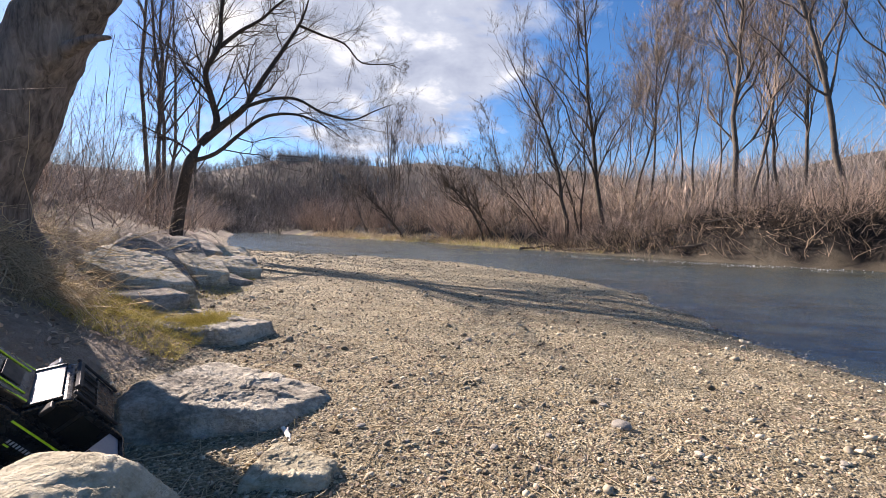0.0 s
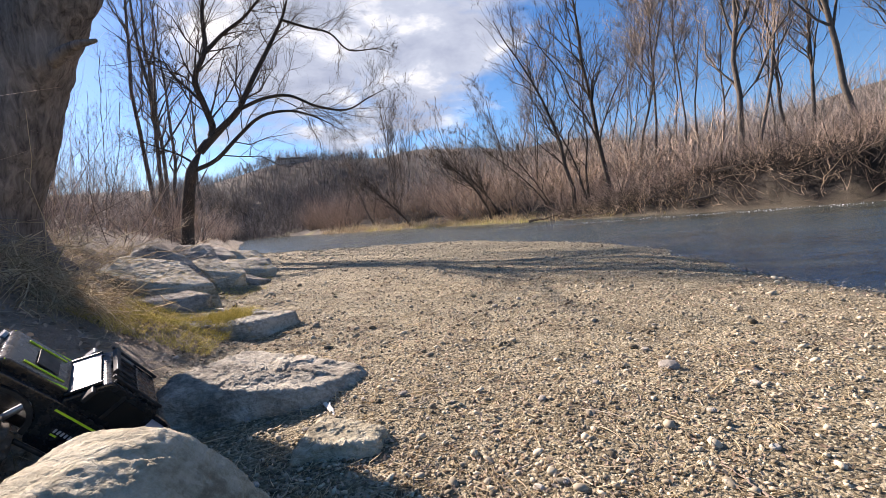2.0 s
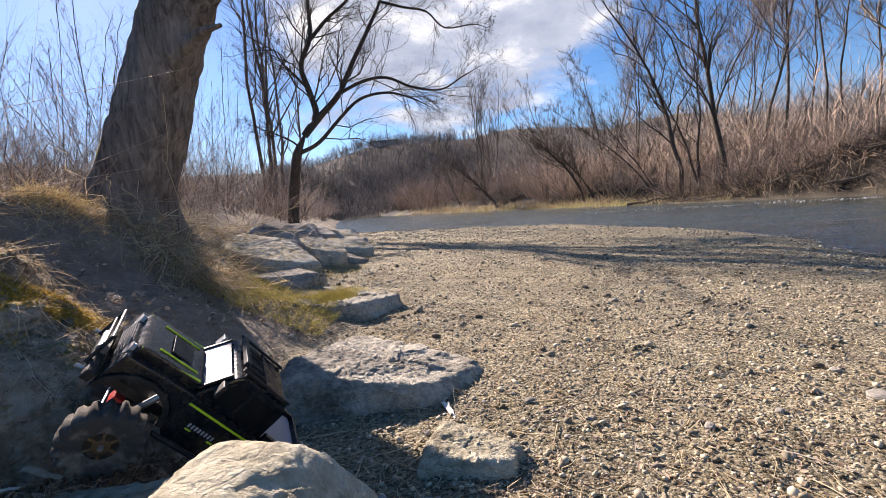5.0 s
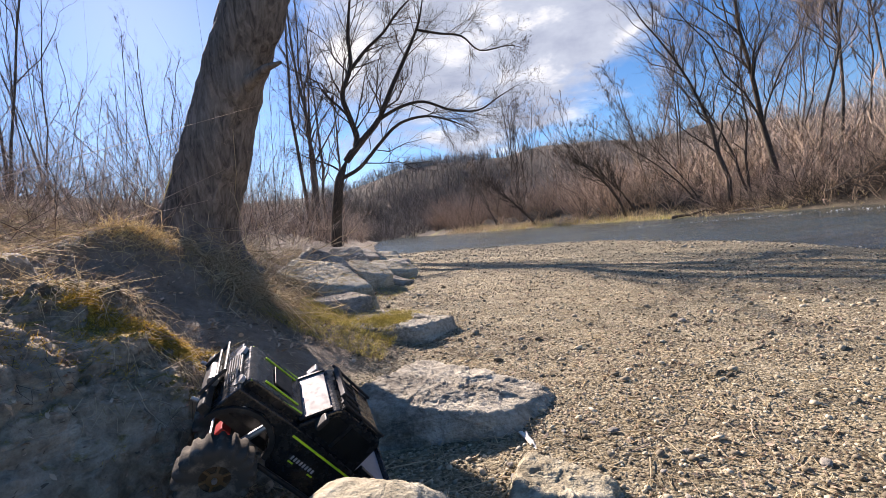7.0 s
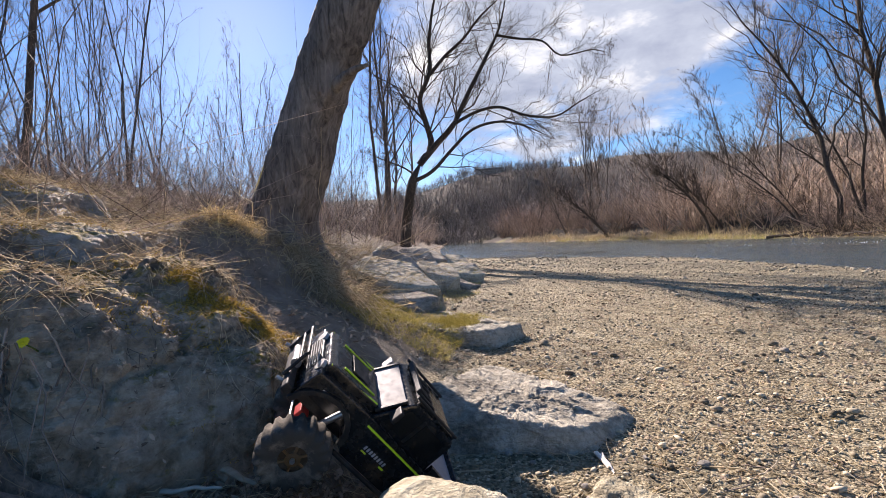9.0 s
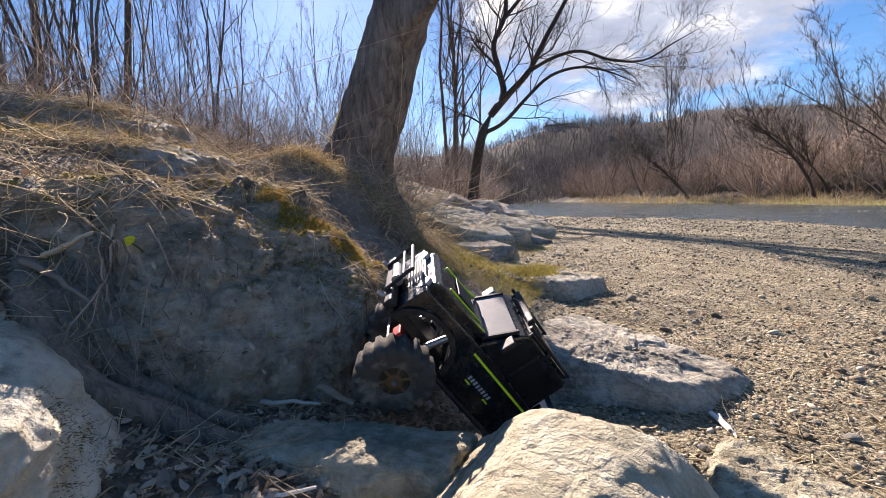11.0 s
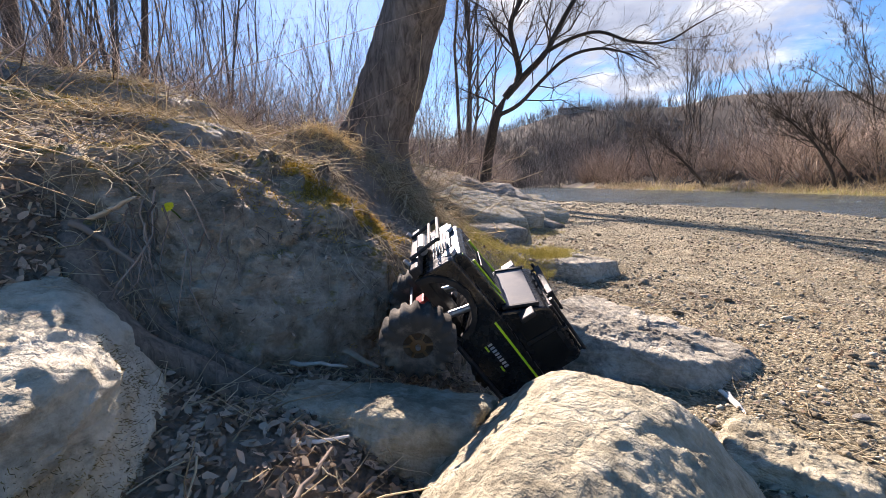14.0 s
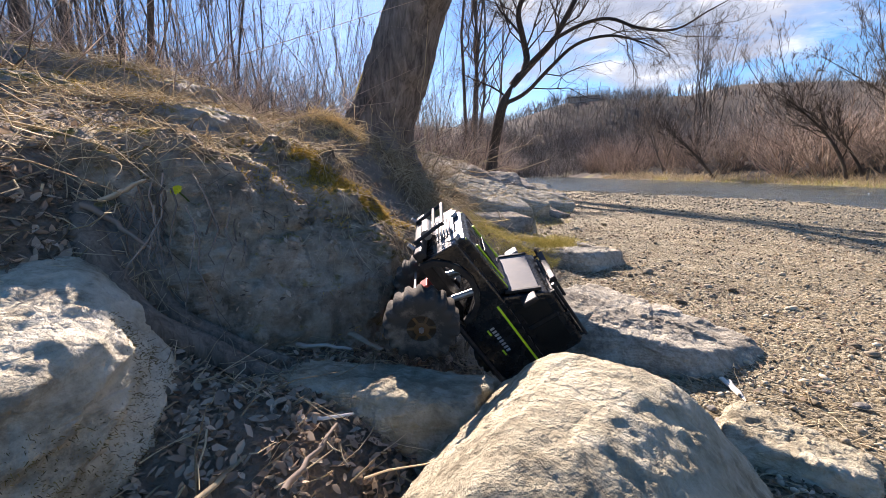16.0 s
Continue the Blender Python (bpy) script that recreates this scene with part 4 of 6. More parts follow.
limb2([(-5.50, 0.15), (-5.46, 1.03), (-5.27, 1.68), (-5.07, 2.32), (-4.90, 2.80)], (0.25, 0.17))
np_part("trunk", s.mesh("trunk"), BARK_DARK, fork)
limbs = [limb2([(-4.92, 2.77), (-4.59, 3.28), (-4.65, 3.87), (-4.67, 4.4), (-4.37, 5.04), (-4.36, 5.83), (-4.06, 6.73), (-3.54, 7.62)], (0.15, 0.03), -0.6, 0.06),
         limb2([(-4.92, 2.77), (-4.41, 3.3), (-3.89, 3.69), (-3.46, 4.45), (-3.02, 5.34), (-2.63, 6.04), (-2.36, 6.87)], (0.15, 0.03), 0.5, 0.06),
         limb2([(-3.89, 3.69), (-3.3, 3.94), (-2.65, 3.92), (-2.02, 3.62), (-1.36, 3.54), (-0.78, 3.8), (-0.29, 3.96)], (0.075, 0.015), 0.3, 0.06),
         limb2([(-5.03, 2.32), (-4.5, 2.55), (-3.84, 3.03), (-3.19, 3.35), (-2.51, 3.41), (-1.93, 3.22), (-1.37, 2.85)], (0.09, 0.018), -0.8, -0.11),
         limb2([(-4.38, 4.97), (-3.95, 5.4), (-3.38, 5.63), (-2.83, 5.96), (-2.07, 6.46)], (0.08, 0.02), -0.4, -0.18),
         limb2([(-2.71, 5.84), (-2.17, 5.68), (-1.59, 5.44), (-1.17, 5.01), (-0.49, 5.08), (-0.11, 4.94)], (0.055, 0.012), 0.3, 0.41),
         limb2([(-4.65, 3.87), (-5.03, 4.29), (-5.38, 4.71), (-5.7, 5.39)], (0.06, 0.02), 0.5, 0.02),
         limb2([(-4.96, 2.45), (-5.36, 2.74), (-5.8, 2.96), (-6.24, 3.19)], (0.05, 0.012), -0.5, -0.05)]
for a_limb in limbs:
    one = Strands(1)
    one.add(*a_limb, 9)
    np_part("limb", one.mesh("limb"), BARK_DARK, fork)
s = Strands(43)
s.floor = 0.0026
crown_on(s, limbs, (20, 10, 7), (0.40, 0.52, 0.7), 0.12, 0.34, 0.95)
np_part("crown", s.mesh("crown"), BARK_DARK, fork)

# trees of the far bank: place across, distance, height, thickness, lean
for k, (px, dist, h, r, lean, stems, low, bow) in enumerate([
        (0.441, 25, 14.5, 0.22, -0.16, 1, 0.18, 0.0), (0.352, 24, 12.5, 0.17, -0.10, 1, 0.2, -0.22), (0.385, 24.5, 9, 0.14, -0.2, 2, 0.2, -0.15),
        (0.765, 22, 17, 0.25, 0.02, 1, 0.2, 0.0), (0.80, 22.5, 14, 0.16, 0.16, 1, 0.3, 0.0), (1.06, 18, 16, 0.20, -0.22, 1, 0.25, -0.1),
        (0.553, 30, 16, 0.15, 0.0, 1, 0.3, 0.0), (0.625, 32, 16.5, 0.12, -0.02, 1, 0.45, 0.0), (0.655, 34, 15, 0.12, 0.03, 1, 0.4, 0.0),
        (0.885, 26, 13, 0.17, -0.15, 1, 0.25, -0.05), (0.945, 28, 15, 0.2, 0.03, 1, 0.3, 0.0), (0.51, 28, 14, 0.14, 0.22, 1, 0.3, 0.0),
        (0.48, 33, 13, 0.10, 0.05, 3, 0.2, 0.0), (0.27, 36, 12, 0.14, -0.05, 2, 0.2, 0.0), (0.21, 40, 13, 0.16, -0.04, 2, 0.15, 0.0),
        (0.155, 31, 6.5, 0.15, -0.35, 2, 0.2, -0.35), (0.175, 32, 5.5, 0.12, -0.5, 1, 0.2, -0.3), (0.30, 27, 6, 0.10, -0.55, 2, 0.15, -0.2),
        (-0.035, 42, 5.0, 0.16, -0.9, 2, 0.2, -0.15), (0.09, 55, 12, 0.14, 0.0, 3, 0.15, 0.0), (-0.065, 70, 19, 0.2, 0.0, 3, 0.2, 0.0), (-0.04, 72, 17, 0.18, 0.03, 3, 0.2, 0.0),
        (0.72, 36, 15, 0.14, 0.0, 1, 0.3, 0.0), (1.15, 22, 14, 0.16, 0.05, 1, 0.3, 0.0), (1.25, 17, 13, 0.18, -0.1, 1, 0.25, 0.0), (0.43, 40, 14, 0.13, 0, 2, 0.25, 0.0),
        (-0.19, 62, 10, 0.15, 0.1, 2, 0.2, 0.0), (-0.12, 52, 8, 0.13, -0.2, 3, 0.15, 0.0), (0.60, 40, 15, 0.13, 0.06, 1, 0.3, 0.0), (0.85, 36, 14, 0.13, -0.05, 1, 0.3, 0.0)]):
    x = 0.37 + dist * px
    z = float(ground_z(x, dist)[0])
    dark = k in (0, 1, 2, 15, 16, 17, 18)
    plant_tree("tree", bare_tree("tree", 200 + k, h, r * 0.66, (lean, 0.0), low, 22 if stems == 1 else 12, 0.40, stems, per=(9, 7) if dist < 45 else (6, 5), bow=bow, floor=0.00030 * dist),
               (x, dist, z), ("dark leaning bare tree over the river" if lean < -0.08 else "tall bare grey-brown tree in winter brush") if stems == 1 else "bare tree with several stems by the river",
               (BARK_DARK if dark else BARK_GREY, BARK_DARK if dark else (TWIG_BROWN if k % 2 else BARK_GREY)), "trees on the far bank")

# young trees on the near bank
SAPLING_H = (5.2, 6.2, 4.2, 6.8, 5.0)
SAPLINGS = [bare_tree("sapling", 300 + k, h, r, (ln, 0.02), 0.22, 9, 0.30, 2, per=(5, 3), up=0.55, spread=0.7, floor=0.0022, tips=2) for k, (h, r, ln) in enumerate([(5.2, 0.016, 0.03), (6.2, 0.019, -0.08), (4.2, 0.012, 0.1), (6.8, 0.022, 0.02), (5.0, 0.013, -0.03)])]
rng = np.random.default_rng(77)
planted = 0
while planted < 95:
    az, dist = rng.uniform(radians(24), radians(84)), rng.uniform(4.6, 18)
    x, y = -math.sin(az) * dist, math.cos(az) * dist
    if np.interp(y, FOOT_Y, FOOT_X) - x < 2.2 or math.hypot(x - TX, y - TY) < 0.9:
        continue
    scale = rng.uniform(0.4, 1.15)
    across = x * 0.669 + y * 0.743
    if -1.2 < across < 3.6 and scale * SAPLING_H[planted % 5] * 1.2 > 0.47 * (dist - 1.5):
        continue
    plant_tree("sapling", SAPLINGS[planted % 5], (x, y, float(ground_z(x, y)[0]) - 0.03), "slender leafless young tree on the wooded bank", (BARK_GREY, TWIG_BROWN), "young trees on the near bank", rng.uniform(0, 6.28), scale)
    planted += 1
for k, (x, y, h, r, lean) in enumerate([(-7.4, 3.2, 7.0, 0.05, 0.12), (-7.8, 2.4, 6.0, 0.055, -0.1), (-9.5, 2.4, 9, 0.12, 0.02), (-7.4, 13.0, 10, 0.07, 0.0), (-9, 15, 11, 0.08, 0.05), (-10, 18, 12, 0.09, -0.03), (-8.2, 14.0, 8, 0.06, 0.1), (-12, 22, 12, 0.1, 0.0), (-14, 28, 12, 0.12, 0.05)]):
    plant_tree("tree", bare_tree("tree", 330 + k, h, r, (lean, 0), 0.25, 11, 0.33, 1, per=(6, 5)), (x, y, float(ground_z(x, y)[0]) - 0.05), "bare tree among brush behind the near bank", (BARK_GREY, TWIG_BROWN), "trees behind the near bank")


# ---- brush and far woods ----
def brush(name, seed, x, y, h, r, mat, label, shoots=4, bend=0.25, lean=0.4, second=0):
    s = Strands(seed)
    n = len(x)
    z = land(x, y)[0]
    way = np.concatenate([s.rng.normal(size=(n, 2)) * lean, np.ones((n, 1))], 1)
    a = s.grow(np.stack([x, y, z - 0.05], -1), way, h, r, 3, 3, bend, 0.04)
    b = s.shoots(*a, shoots, 0.15, 1.3, 0.5, 0.2, 0.7, 2, 2, 0.3, 0.05)
    if second:
        s.shoots(*b, second, 0.15, 1.2, 0.6, 0.1, 0.8, 1, 2, 0.2, 0.0)
    return mesh_thing(name, s.mesh(name), mat, label, "brush", "stuff")


def scatter(seed, n, xs, ys, keep):
    r = np.random.default_rng(seed)
    x, y = r.uniform(*xs, n * 12), r.uniform(*ys, n * 12)
    ok = keep(x, y)
    return x[ok][:n], y[ok][:n], r


def far_d(x, y):
    return (x - np.interp(y, FAR_Y, FAR_X)) * 0.86


def left_d(x, y):
    return np.interp(y, FOOT_Y, FOOT_X) - x


x, y, r = scatter(1, 2600, (8, 30), (5, 27), lambda x, y: (far_d(x, y) > 1.5) & (far_d(x, y) < 4.5))
brush("thicket", 50, x, y, r.uniform(0.5, 1.3, len(x)), r.uniform(0.007, 0.013, len(x)), TWIG_RED, "dense reddish brush on the crest of the cut bank", 5, 0.5, 1.0, 2)
x, y, r = scatter(11, 2600, (8, 34), (4, 34), lambda x, y: (far_d(x, y) > 3.5) & (far_d(x, y) < 12))
brush("thicket", 51, x, y, r.uniform(0.5, 1.4, len(x)), r.uniform(0.008, 0.014, len(x)), TWIG_RED, "brown winter brush along the top of the far bank", 5, 0.5, 0.95, 2)
x, y, r = scatter(2, 3000, (8, 30), (4, 30), lambda x, y: (far_d(x, y) > 0.7) & (far_d(x, y) < 2.6) & (y < 24))
brush("thicket", 52, x, y, r.uniform(0.25, 0.9, len(x)), r.uniform(0.010, 0.024, len(x)), BARK_DARK, "tangled roots and dead branches on the cut bank", 3, 0.5, 1.3)


x, y, r = scatter(21, 1300, (8, 30), (4, 30), lambda x, y: (far_d(x, y) > 0.4) & (far_d(x, y) < 2.3) & (y < 25))
brush("thicket", 69, x, y, r.uniform(0.3, 1.1, len(x)), r.uniform(0.009, 0.022, len(x)), TWIG_TAN, "tan dead branches and debris on the cut bank", 4, 0.5, 1.6)
x, y, r = scatter(19, 2600, (-26, 11), (17.5, 62), lambda x, y: (far_d(x, y) > 0.15) & (far_d(x, y) < 2.6))
brush("bank_grass", 67, x, y, r.uniform(0.15, 0.45, len(x)) * (0.7 + y / 60), r.uniform(0.010, 0.018, len(x)) * (0.6 + y / 50), STRAW, "dry yellow grass along the low far shore", 3, 0.4, 0.7)
x, y, r = scatter(20, 700, (-14, 12), (17, 48), lambda x, y: (far_d(x, y) > 0.05) & (far_d(x, y) < 1.4))
brush("bank_grass", 68, x, y, r.uniform(0.10, 0.25, len(x)) * (0.7 + y / 60), r.uniform(0.012, 0.018, len(x)) * (0.6 + y / 50), GRASS, "short green grass at the far water edge", 3, 0.4, 0.7)


def bushes(name, seed, cx, cy, size, per, mat, label, radius):
    """Rounded leafless bushes, each with stems that fan out from one foot."""
    r = np.random.default_rng(seed)
    x, y, h = (np.repeat(v, per) for v in (cx, cy, size))
    s = Strands(seed)
    n = len(x)
    s.floor = radius * 0.55
    way = np.concatenate([r.normal(size=(n, 2)) * 0.62, np.ones((n, 1))], 1)
    a = s.grow(np.stack([x + r.normal(size=n) * 0.2, y + r.normal(size=n) * 0.2, land(x, y)[0] - 0.05], -1), way, h * r.uniform(0.6, 1.1, n), radius, 3, 3, 0.15, 0.03, -0.05)
    b = s.shoots(*a, 6, 0.2, 0.8, 0.42, 0.25, 0.7, 2, 2, 0.2, 0.04)
    s.shoots(*b, 3, 0.2, 0.8, 0.6, 0.15, 0.85, 1, 2, 0.2, 0.0)
    return mesh_thing(name, s.mesh(name), mat, label, "bushes", "stuff")


x, y, r = scatter(3, 90, (-30, 22), (21, 85), lambda x, y: (far_d(x, y) > 2.0) & (far_d(x, y) < 11))
bushes("bushes", 53, x, y, r.uniform(2.2, 4.8, len(x)) * (0.8 + y / 120), 20, TWIG_RED, "rounded brown bushes along the far bank upstream", 0.026)
x, y, r = scatter(14, 40, (-30, 14), (26, 80), lambda x, y: (far_d(x, y) > 2.5) & (far_d(x, y) < 9))
bushes("bushes", 63, x, y, r.uniform(2.0, 4.0, len(x)), 20, TWIG_TAN, "pale tan bushes by the water upstream", 0.024)
x, y, r = scatter(4, 40, (-50, -3.5), (6, 110), lambda x, y: (left_d(x, y) > 0.9) & (left_d(x, y) < 8) & (np.hypot(x + 5.4, y - 10.4) > 1.2))
bushes("bushes", 54, x, y, r.uniform(0.8, 1.7, len(x)) * (1 + y / 35), 22, TWIG_RED, "brown bushes on the near bank by the forked tree", 0.013)
x, y, r = scatter(15, 34, (-75, -10), (70, 120), lambda x, y: (left_d(x, y) > -14) & (left_d(x, y) < 14) & (far_d(x, y) < 0))
bushes("bushes", 64, x, y, r.uniform(4, 7, len(x)), 12, BARK_GREY, "grey bushes where the river bends away", 0.035)
x, y, r = scatter(16, 700, (-12, -3.0), (3.4, 13), lambda x, y: (left_d(x, y) > 1.4) & (left_d(x, y) < 6))
brush("thicket", 65, x, y, r.uniform(0.5, 1.8, len(x)), r.uniform(0.0035, 0.007, len(x)), TWIG_RED, "reddish brown stems behind the old tree", 6, 0.35, 0.6, 2)
x, y, r = scatter(5, 800, (-16, -2.6), (0.6, 9), lambda x, y: (left_d(x, y) > 2.6) & (np.hypot(x, y) > 3.4))
brush("thicket", 55, x, y, r.uniform(0.4, 1.7, len(x)), r.uniform(0.004, 0.009, len(x)), TWIG_FAR, "low brush and briars under young trees", 6, 0.3, 0.45, 2)
x, y, r = scatter(6, 800, (-110, 60), (70, 210), lambda x, y: (np.abs(x + 0.28 * y) < 0.42 * y) & np.where(y < 115, (far_d(x, y) > 11) | (left_d(x, y) > 5), True))
brush("far_woods", 56, x, y, r.uniform(2, 5, len(x)) * (0.75 + 0.4 * vnoise(np.stack([x, y, 0 * x], -1), 0.06, 3)), r.uniform(0.10, 0.2, len(x)), TWIG_FAR, "distant leafless woods on the valley hills", 6, 0.15, 0.25, 2)
x, y, r = scatter(7, 900, (12, 90), (5, 70), lambda x, y: (far_d(x, y) > 12) & (far_d(x, y) < 60))
brush("far_woods", 57, x, y, r.uniform(1.5, 4.5, len(x)), r.uniform(0.025, 0.05, len(x)), TWIG_FAR, "bare woods on the slope behind the far bank", 6, 0.15, 0.3, 3)
x, y, r = scatter(17, 1000, (-60, 60), (35, 112), lambda x, y: (far_d(x, y) > 10) & (far_d(x, y) < 70))
brush("far_woods", 59, x, y, r.uniform(3, 8, len(x)), r.uniform(0.04, 0.08, len(x)), TWIG_FAR, "grey-brown woods beyond the riverside bushes", 7, 0.2, 0.4, 3)
x, y, r = scatter(8, 260, (-80, -10), (14, 90), lambda x, y: (left_d(x, y) > 8) & (left_d(x, y) < 40) & (-x < 0.9 * y))
brush("far_woods", 58, x, y, r.uniform(5, 10, len(x)), r.uniform(0.025, 0.06, len(x)), TWIG_FAR, "bare woods behind the near bank", 7, 0.12, 0.2, 3)

x, y, r = scatter(22, 1000, (-10, 120), (60, 190), lambda x, y: (far_d(x, y) > 22) & (x > 0.05 * y))
brush("far_woods", 70, x, y, r.uniform(2.5, 6, len(x)), r.uniform(0.06, 0.11, len(x)), TWIG_FAR, "grey leafless woods on the ridge behind the far bank", 7, 0.2, 0.4, 2)
x, y, r = scatter(18, 1900, (-95, 0), (92, 165), lambda x, y: (-x > 0.12 * y) & (-x < 0.6 * y) & ((y > 112) | (left_d(x, y) > 3) | (far_d(x, y) > 6)))
brush("far_woods", 66, x, y, r.uniform(2.2, 4.2, len(x)), r.uniform(0.06, 0.11, len(x)), TWIG_FAR, "grey leafless woods covering the hill upstream", 7, 0.2, 0.45, 2)

x, y, r = scatter(23, 900, (-60, -18), (84, 116), lambda x, y: (-x > 0.24 * y) & (-x < 0.55 * y))
brush("far_woods", 71, x, y, r.uniform(2.5, 5.5, len(x)), r.uniform(0.04, 0.08, len(x)), TWIG_FAR, "leafless woods closing the bend of the river", 7, 0.3, 0.5, 3)

# a house on the hill
WALL = plain_material("grey_render", (0.40, 0.38, 0.36), (0.52, 0.49, 0.46), 0.5)
ROOF = plain_material("dark_roof", (0.14, 0.13, 0.125), (0.22, 0.20, 0.19), 0.8)
hz = 20.6
house = empty("house", pose(-41.5, 147, hz, 0, 0, 12), "low grey house with a dark flat roof on the hill", "house")


def box(size, at=(0, 0, 0), bevel=0.0, segments=2):
    bm = bmesh.new()
    bmesh.ops.create_cube(bm, size=1)
    bmesh.ops.scale(bm, vec=size, verts=bm.verts)
    bmesh.ops.translate(bm, vec=at, verts=bm.verts)
    if bevel:
        bmesh.ops.bevel(bm, geom=bm.edges[:], offset=bevel, segments=segments, affect="EDGES", profile=0.6)
    return bm


HH = 3.6
part("wall", box((9, 8, HH), (0, 0, HH / 2)), WALL, house)
part("roof", box((10, 9, 0.5), (0, 0, HH + 0.25), 0.1), ROOF, house)
part("door", box((1.1, 0.12, 2.1), (-3, -4.05, 1.05)), ROOF, house)

# dead wood on the far bank
for k, (x, y, z, dx, dy, dz, r) in enumerate([(13.4, 15.2, -0.1, -0.5, -0.4, 0.9, 0.035), (6.2, 24.3, 0.0, 1.9, -0.5, 0.12, 0.08), (11.0, 17.4, 0.35, 2.6, -1.2, 0.5, 0.05), (13.6, 15.4, 1.5, 2.4, -1.4, 0.15, 0.05),
                                         (12.2, 17.2, 1.5, 2.0, -1.8, 0.3, 0.04), (14.9, 13.8, 1.4, -1.2, 0.4, -0.9, 0.035), (10.2, 19.2, 0.5, 1.6, -0.9, 0.9, 0.04), (15.6, 12.6, 1.3, -1.0, 0.2, -1.0, 0.03), (9.4, 20.4, 0.1, -1.6, 0.8, 0.25, 0.05)]):
    s = Strands(700 + k)
    L = math.sqrt(dx * dx + dy * dy + dz * dz)
    p = s.grow(np.zeros((1, 3)), np.array([[dx, dy, dz]]), L, r, 7, 7, 0.08, 0.02, 0.0, 0.4)
    if k != 1:
        s.shoots(*p, 5, 0.3, 0.7, 0.35, 0.1, 0.5, 3, 4)
    mesh_thing("fallen_branch", s.mesh("fallen_branch"), BARK_GREY if k % 2 == 0 else BARK_DARK, "dead branch lying on the eroded river bank", "branch", at=(x, y, z))


# ---- gravel, sticks, litter and grass ----
def pebbles(name, seed, x, y, size, mat, label, sink=0.25, level=1):
    v, tri = ico(level)
    r = np.random.default_rng(seed)
    n = len(x)
    shape = np.stack([r.uniform(0.8, 1.4, n), r.uniform(0.6, 1.0, n), r.uniform(0.35, 0.7, n)], -1) * size[:, None]
    jig = 1 + r.normal(size=(n, len(v), 1)) * 0.10
    p = v[None] * jig * shape[:, None, :]
    a, b = r.uniform(0, 6.28, n), r.normal(size=n) * 0.35
    c, s_ = np.cos(b)[:, None], np.sin(b)[:, None]
    px, pz = p[..., 0] * c - p[..., 2] * s_, p[..., 0] * s_ + p[..., 2] * c
    c, s_ = np.cos(a)[:, None], np.sin(a)[:, None]
    q = np.stack([px * c - p[..., 1] * s_, px * s_ + p[..., 1] * c, pz], -1)
    q += np.stack([x, y, land(x, y)[0] + shape[:, 2] * (1 - 2 * sink)], -1)[:, None, :]
    f = (tri[None] + (np.arange(n) * len(v))[:, None, None]).reshape(-1, 3)
    return mesh_thing(name, mesh_of(name, q.reshape(-1, 3), None, f, smooth=False), mat, label, "pebbles", "stuff")


def on_gravel(x, y):
    return (left_d(x, y) < 0.25) & (x < np.interp(y, EDGE_Y, EDGE_X) + 0.1) & (y > 0.1)


rng = np.random.default_rng(5)
m = 260000
dd, az = 0.45 + 5.0 * rng.uniform(0, 1, m) ** 2.0, rng.uniform(radians(-62), radians(80), m)
x, y = dd * np.sin(az), dd * np.cos(az)
ok = on_gravel(x, y)
x, y = x[ok][:24000], y[ok][:24000]
pebbles("gravel", 6, x, y, 0.0031 * np.exp(rng.normal(size=len(x)) * 0.5) * (1 + 0.22 * np.hypot(x, y)), PEBBLE, "loose tan and grey gravel of the river bar")
x, y = rng.uniform(-7, 3.8, 60000), rng.uniform(4.2, 16.5, 60000)
ok = on_gravel(x, y) & (rng.uniform(0, 1, 60000) < (4.5 / y) ** 1.5)
x, y = x[ok][:9000], y[ok][:9000]
pebbles("gravel", 8, x, y, 0.0015 * y * np.exp(rng.normal(size=len(x)) * 0.4) ** 1.0, PEBBLE, "coarser gravel further along the bar", 0.3)
dd, az = 0.5 + 3.6 * rng.uniform(0, 1, 6000) ** 1.5, rng.uniform(radians(-58), radians(80), 6000)
x, y = dd * np.sin(az), dd * np.cos(az)
ok = on_gravel(x, y) & (vnoise(np.stack([x, y, 0 * x], -1), 1.6, 90) > -0.25)
x, y = x[ok][:900], y[ok][:900]
pebbles("gravel", 7, x, y, 0.0075 * np.exp(rng.normal(size=len(x)) * 0.4), PEBBLE, "larger rounded pebbles scattered on the gravel", 0.2, 2)

dd, az = 0.5 + 4.5 * rng.uniform(0, 1, 40000) ** 1.7, rng.uniform(radians(-60), radians(80), 40000)
chip_x, chip_y = dd * np.sin(az), dd * np.cos(az)
chip_ok = on_gravel(chip_x, chip_y) & (vnoise(np.stack([chip_x, chip_y * 2.5, 0 * chip_x], -1), 1.3, 97) > -0.3)

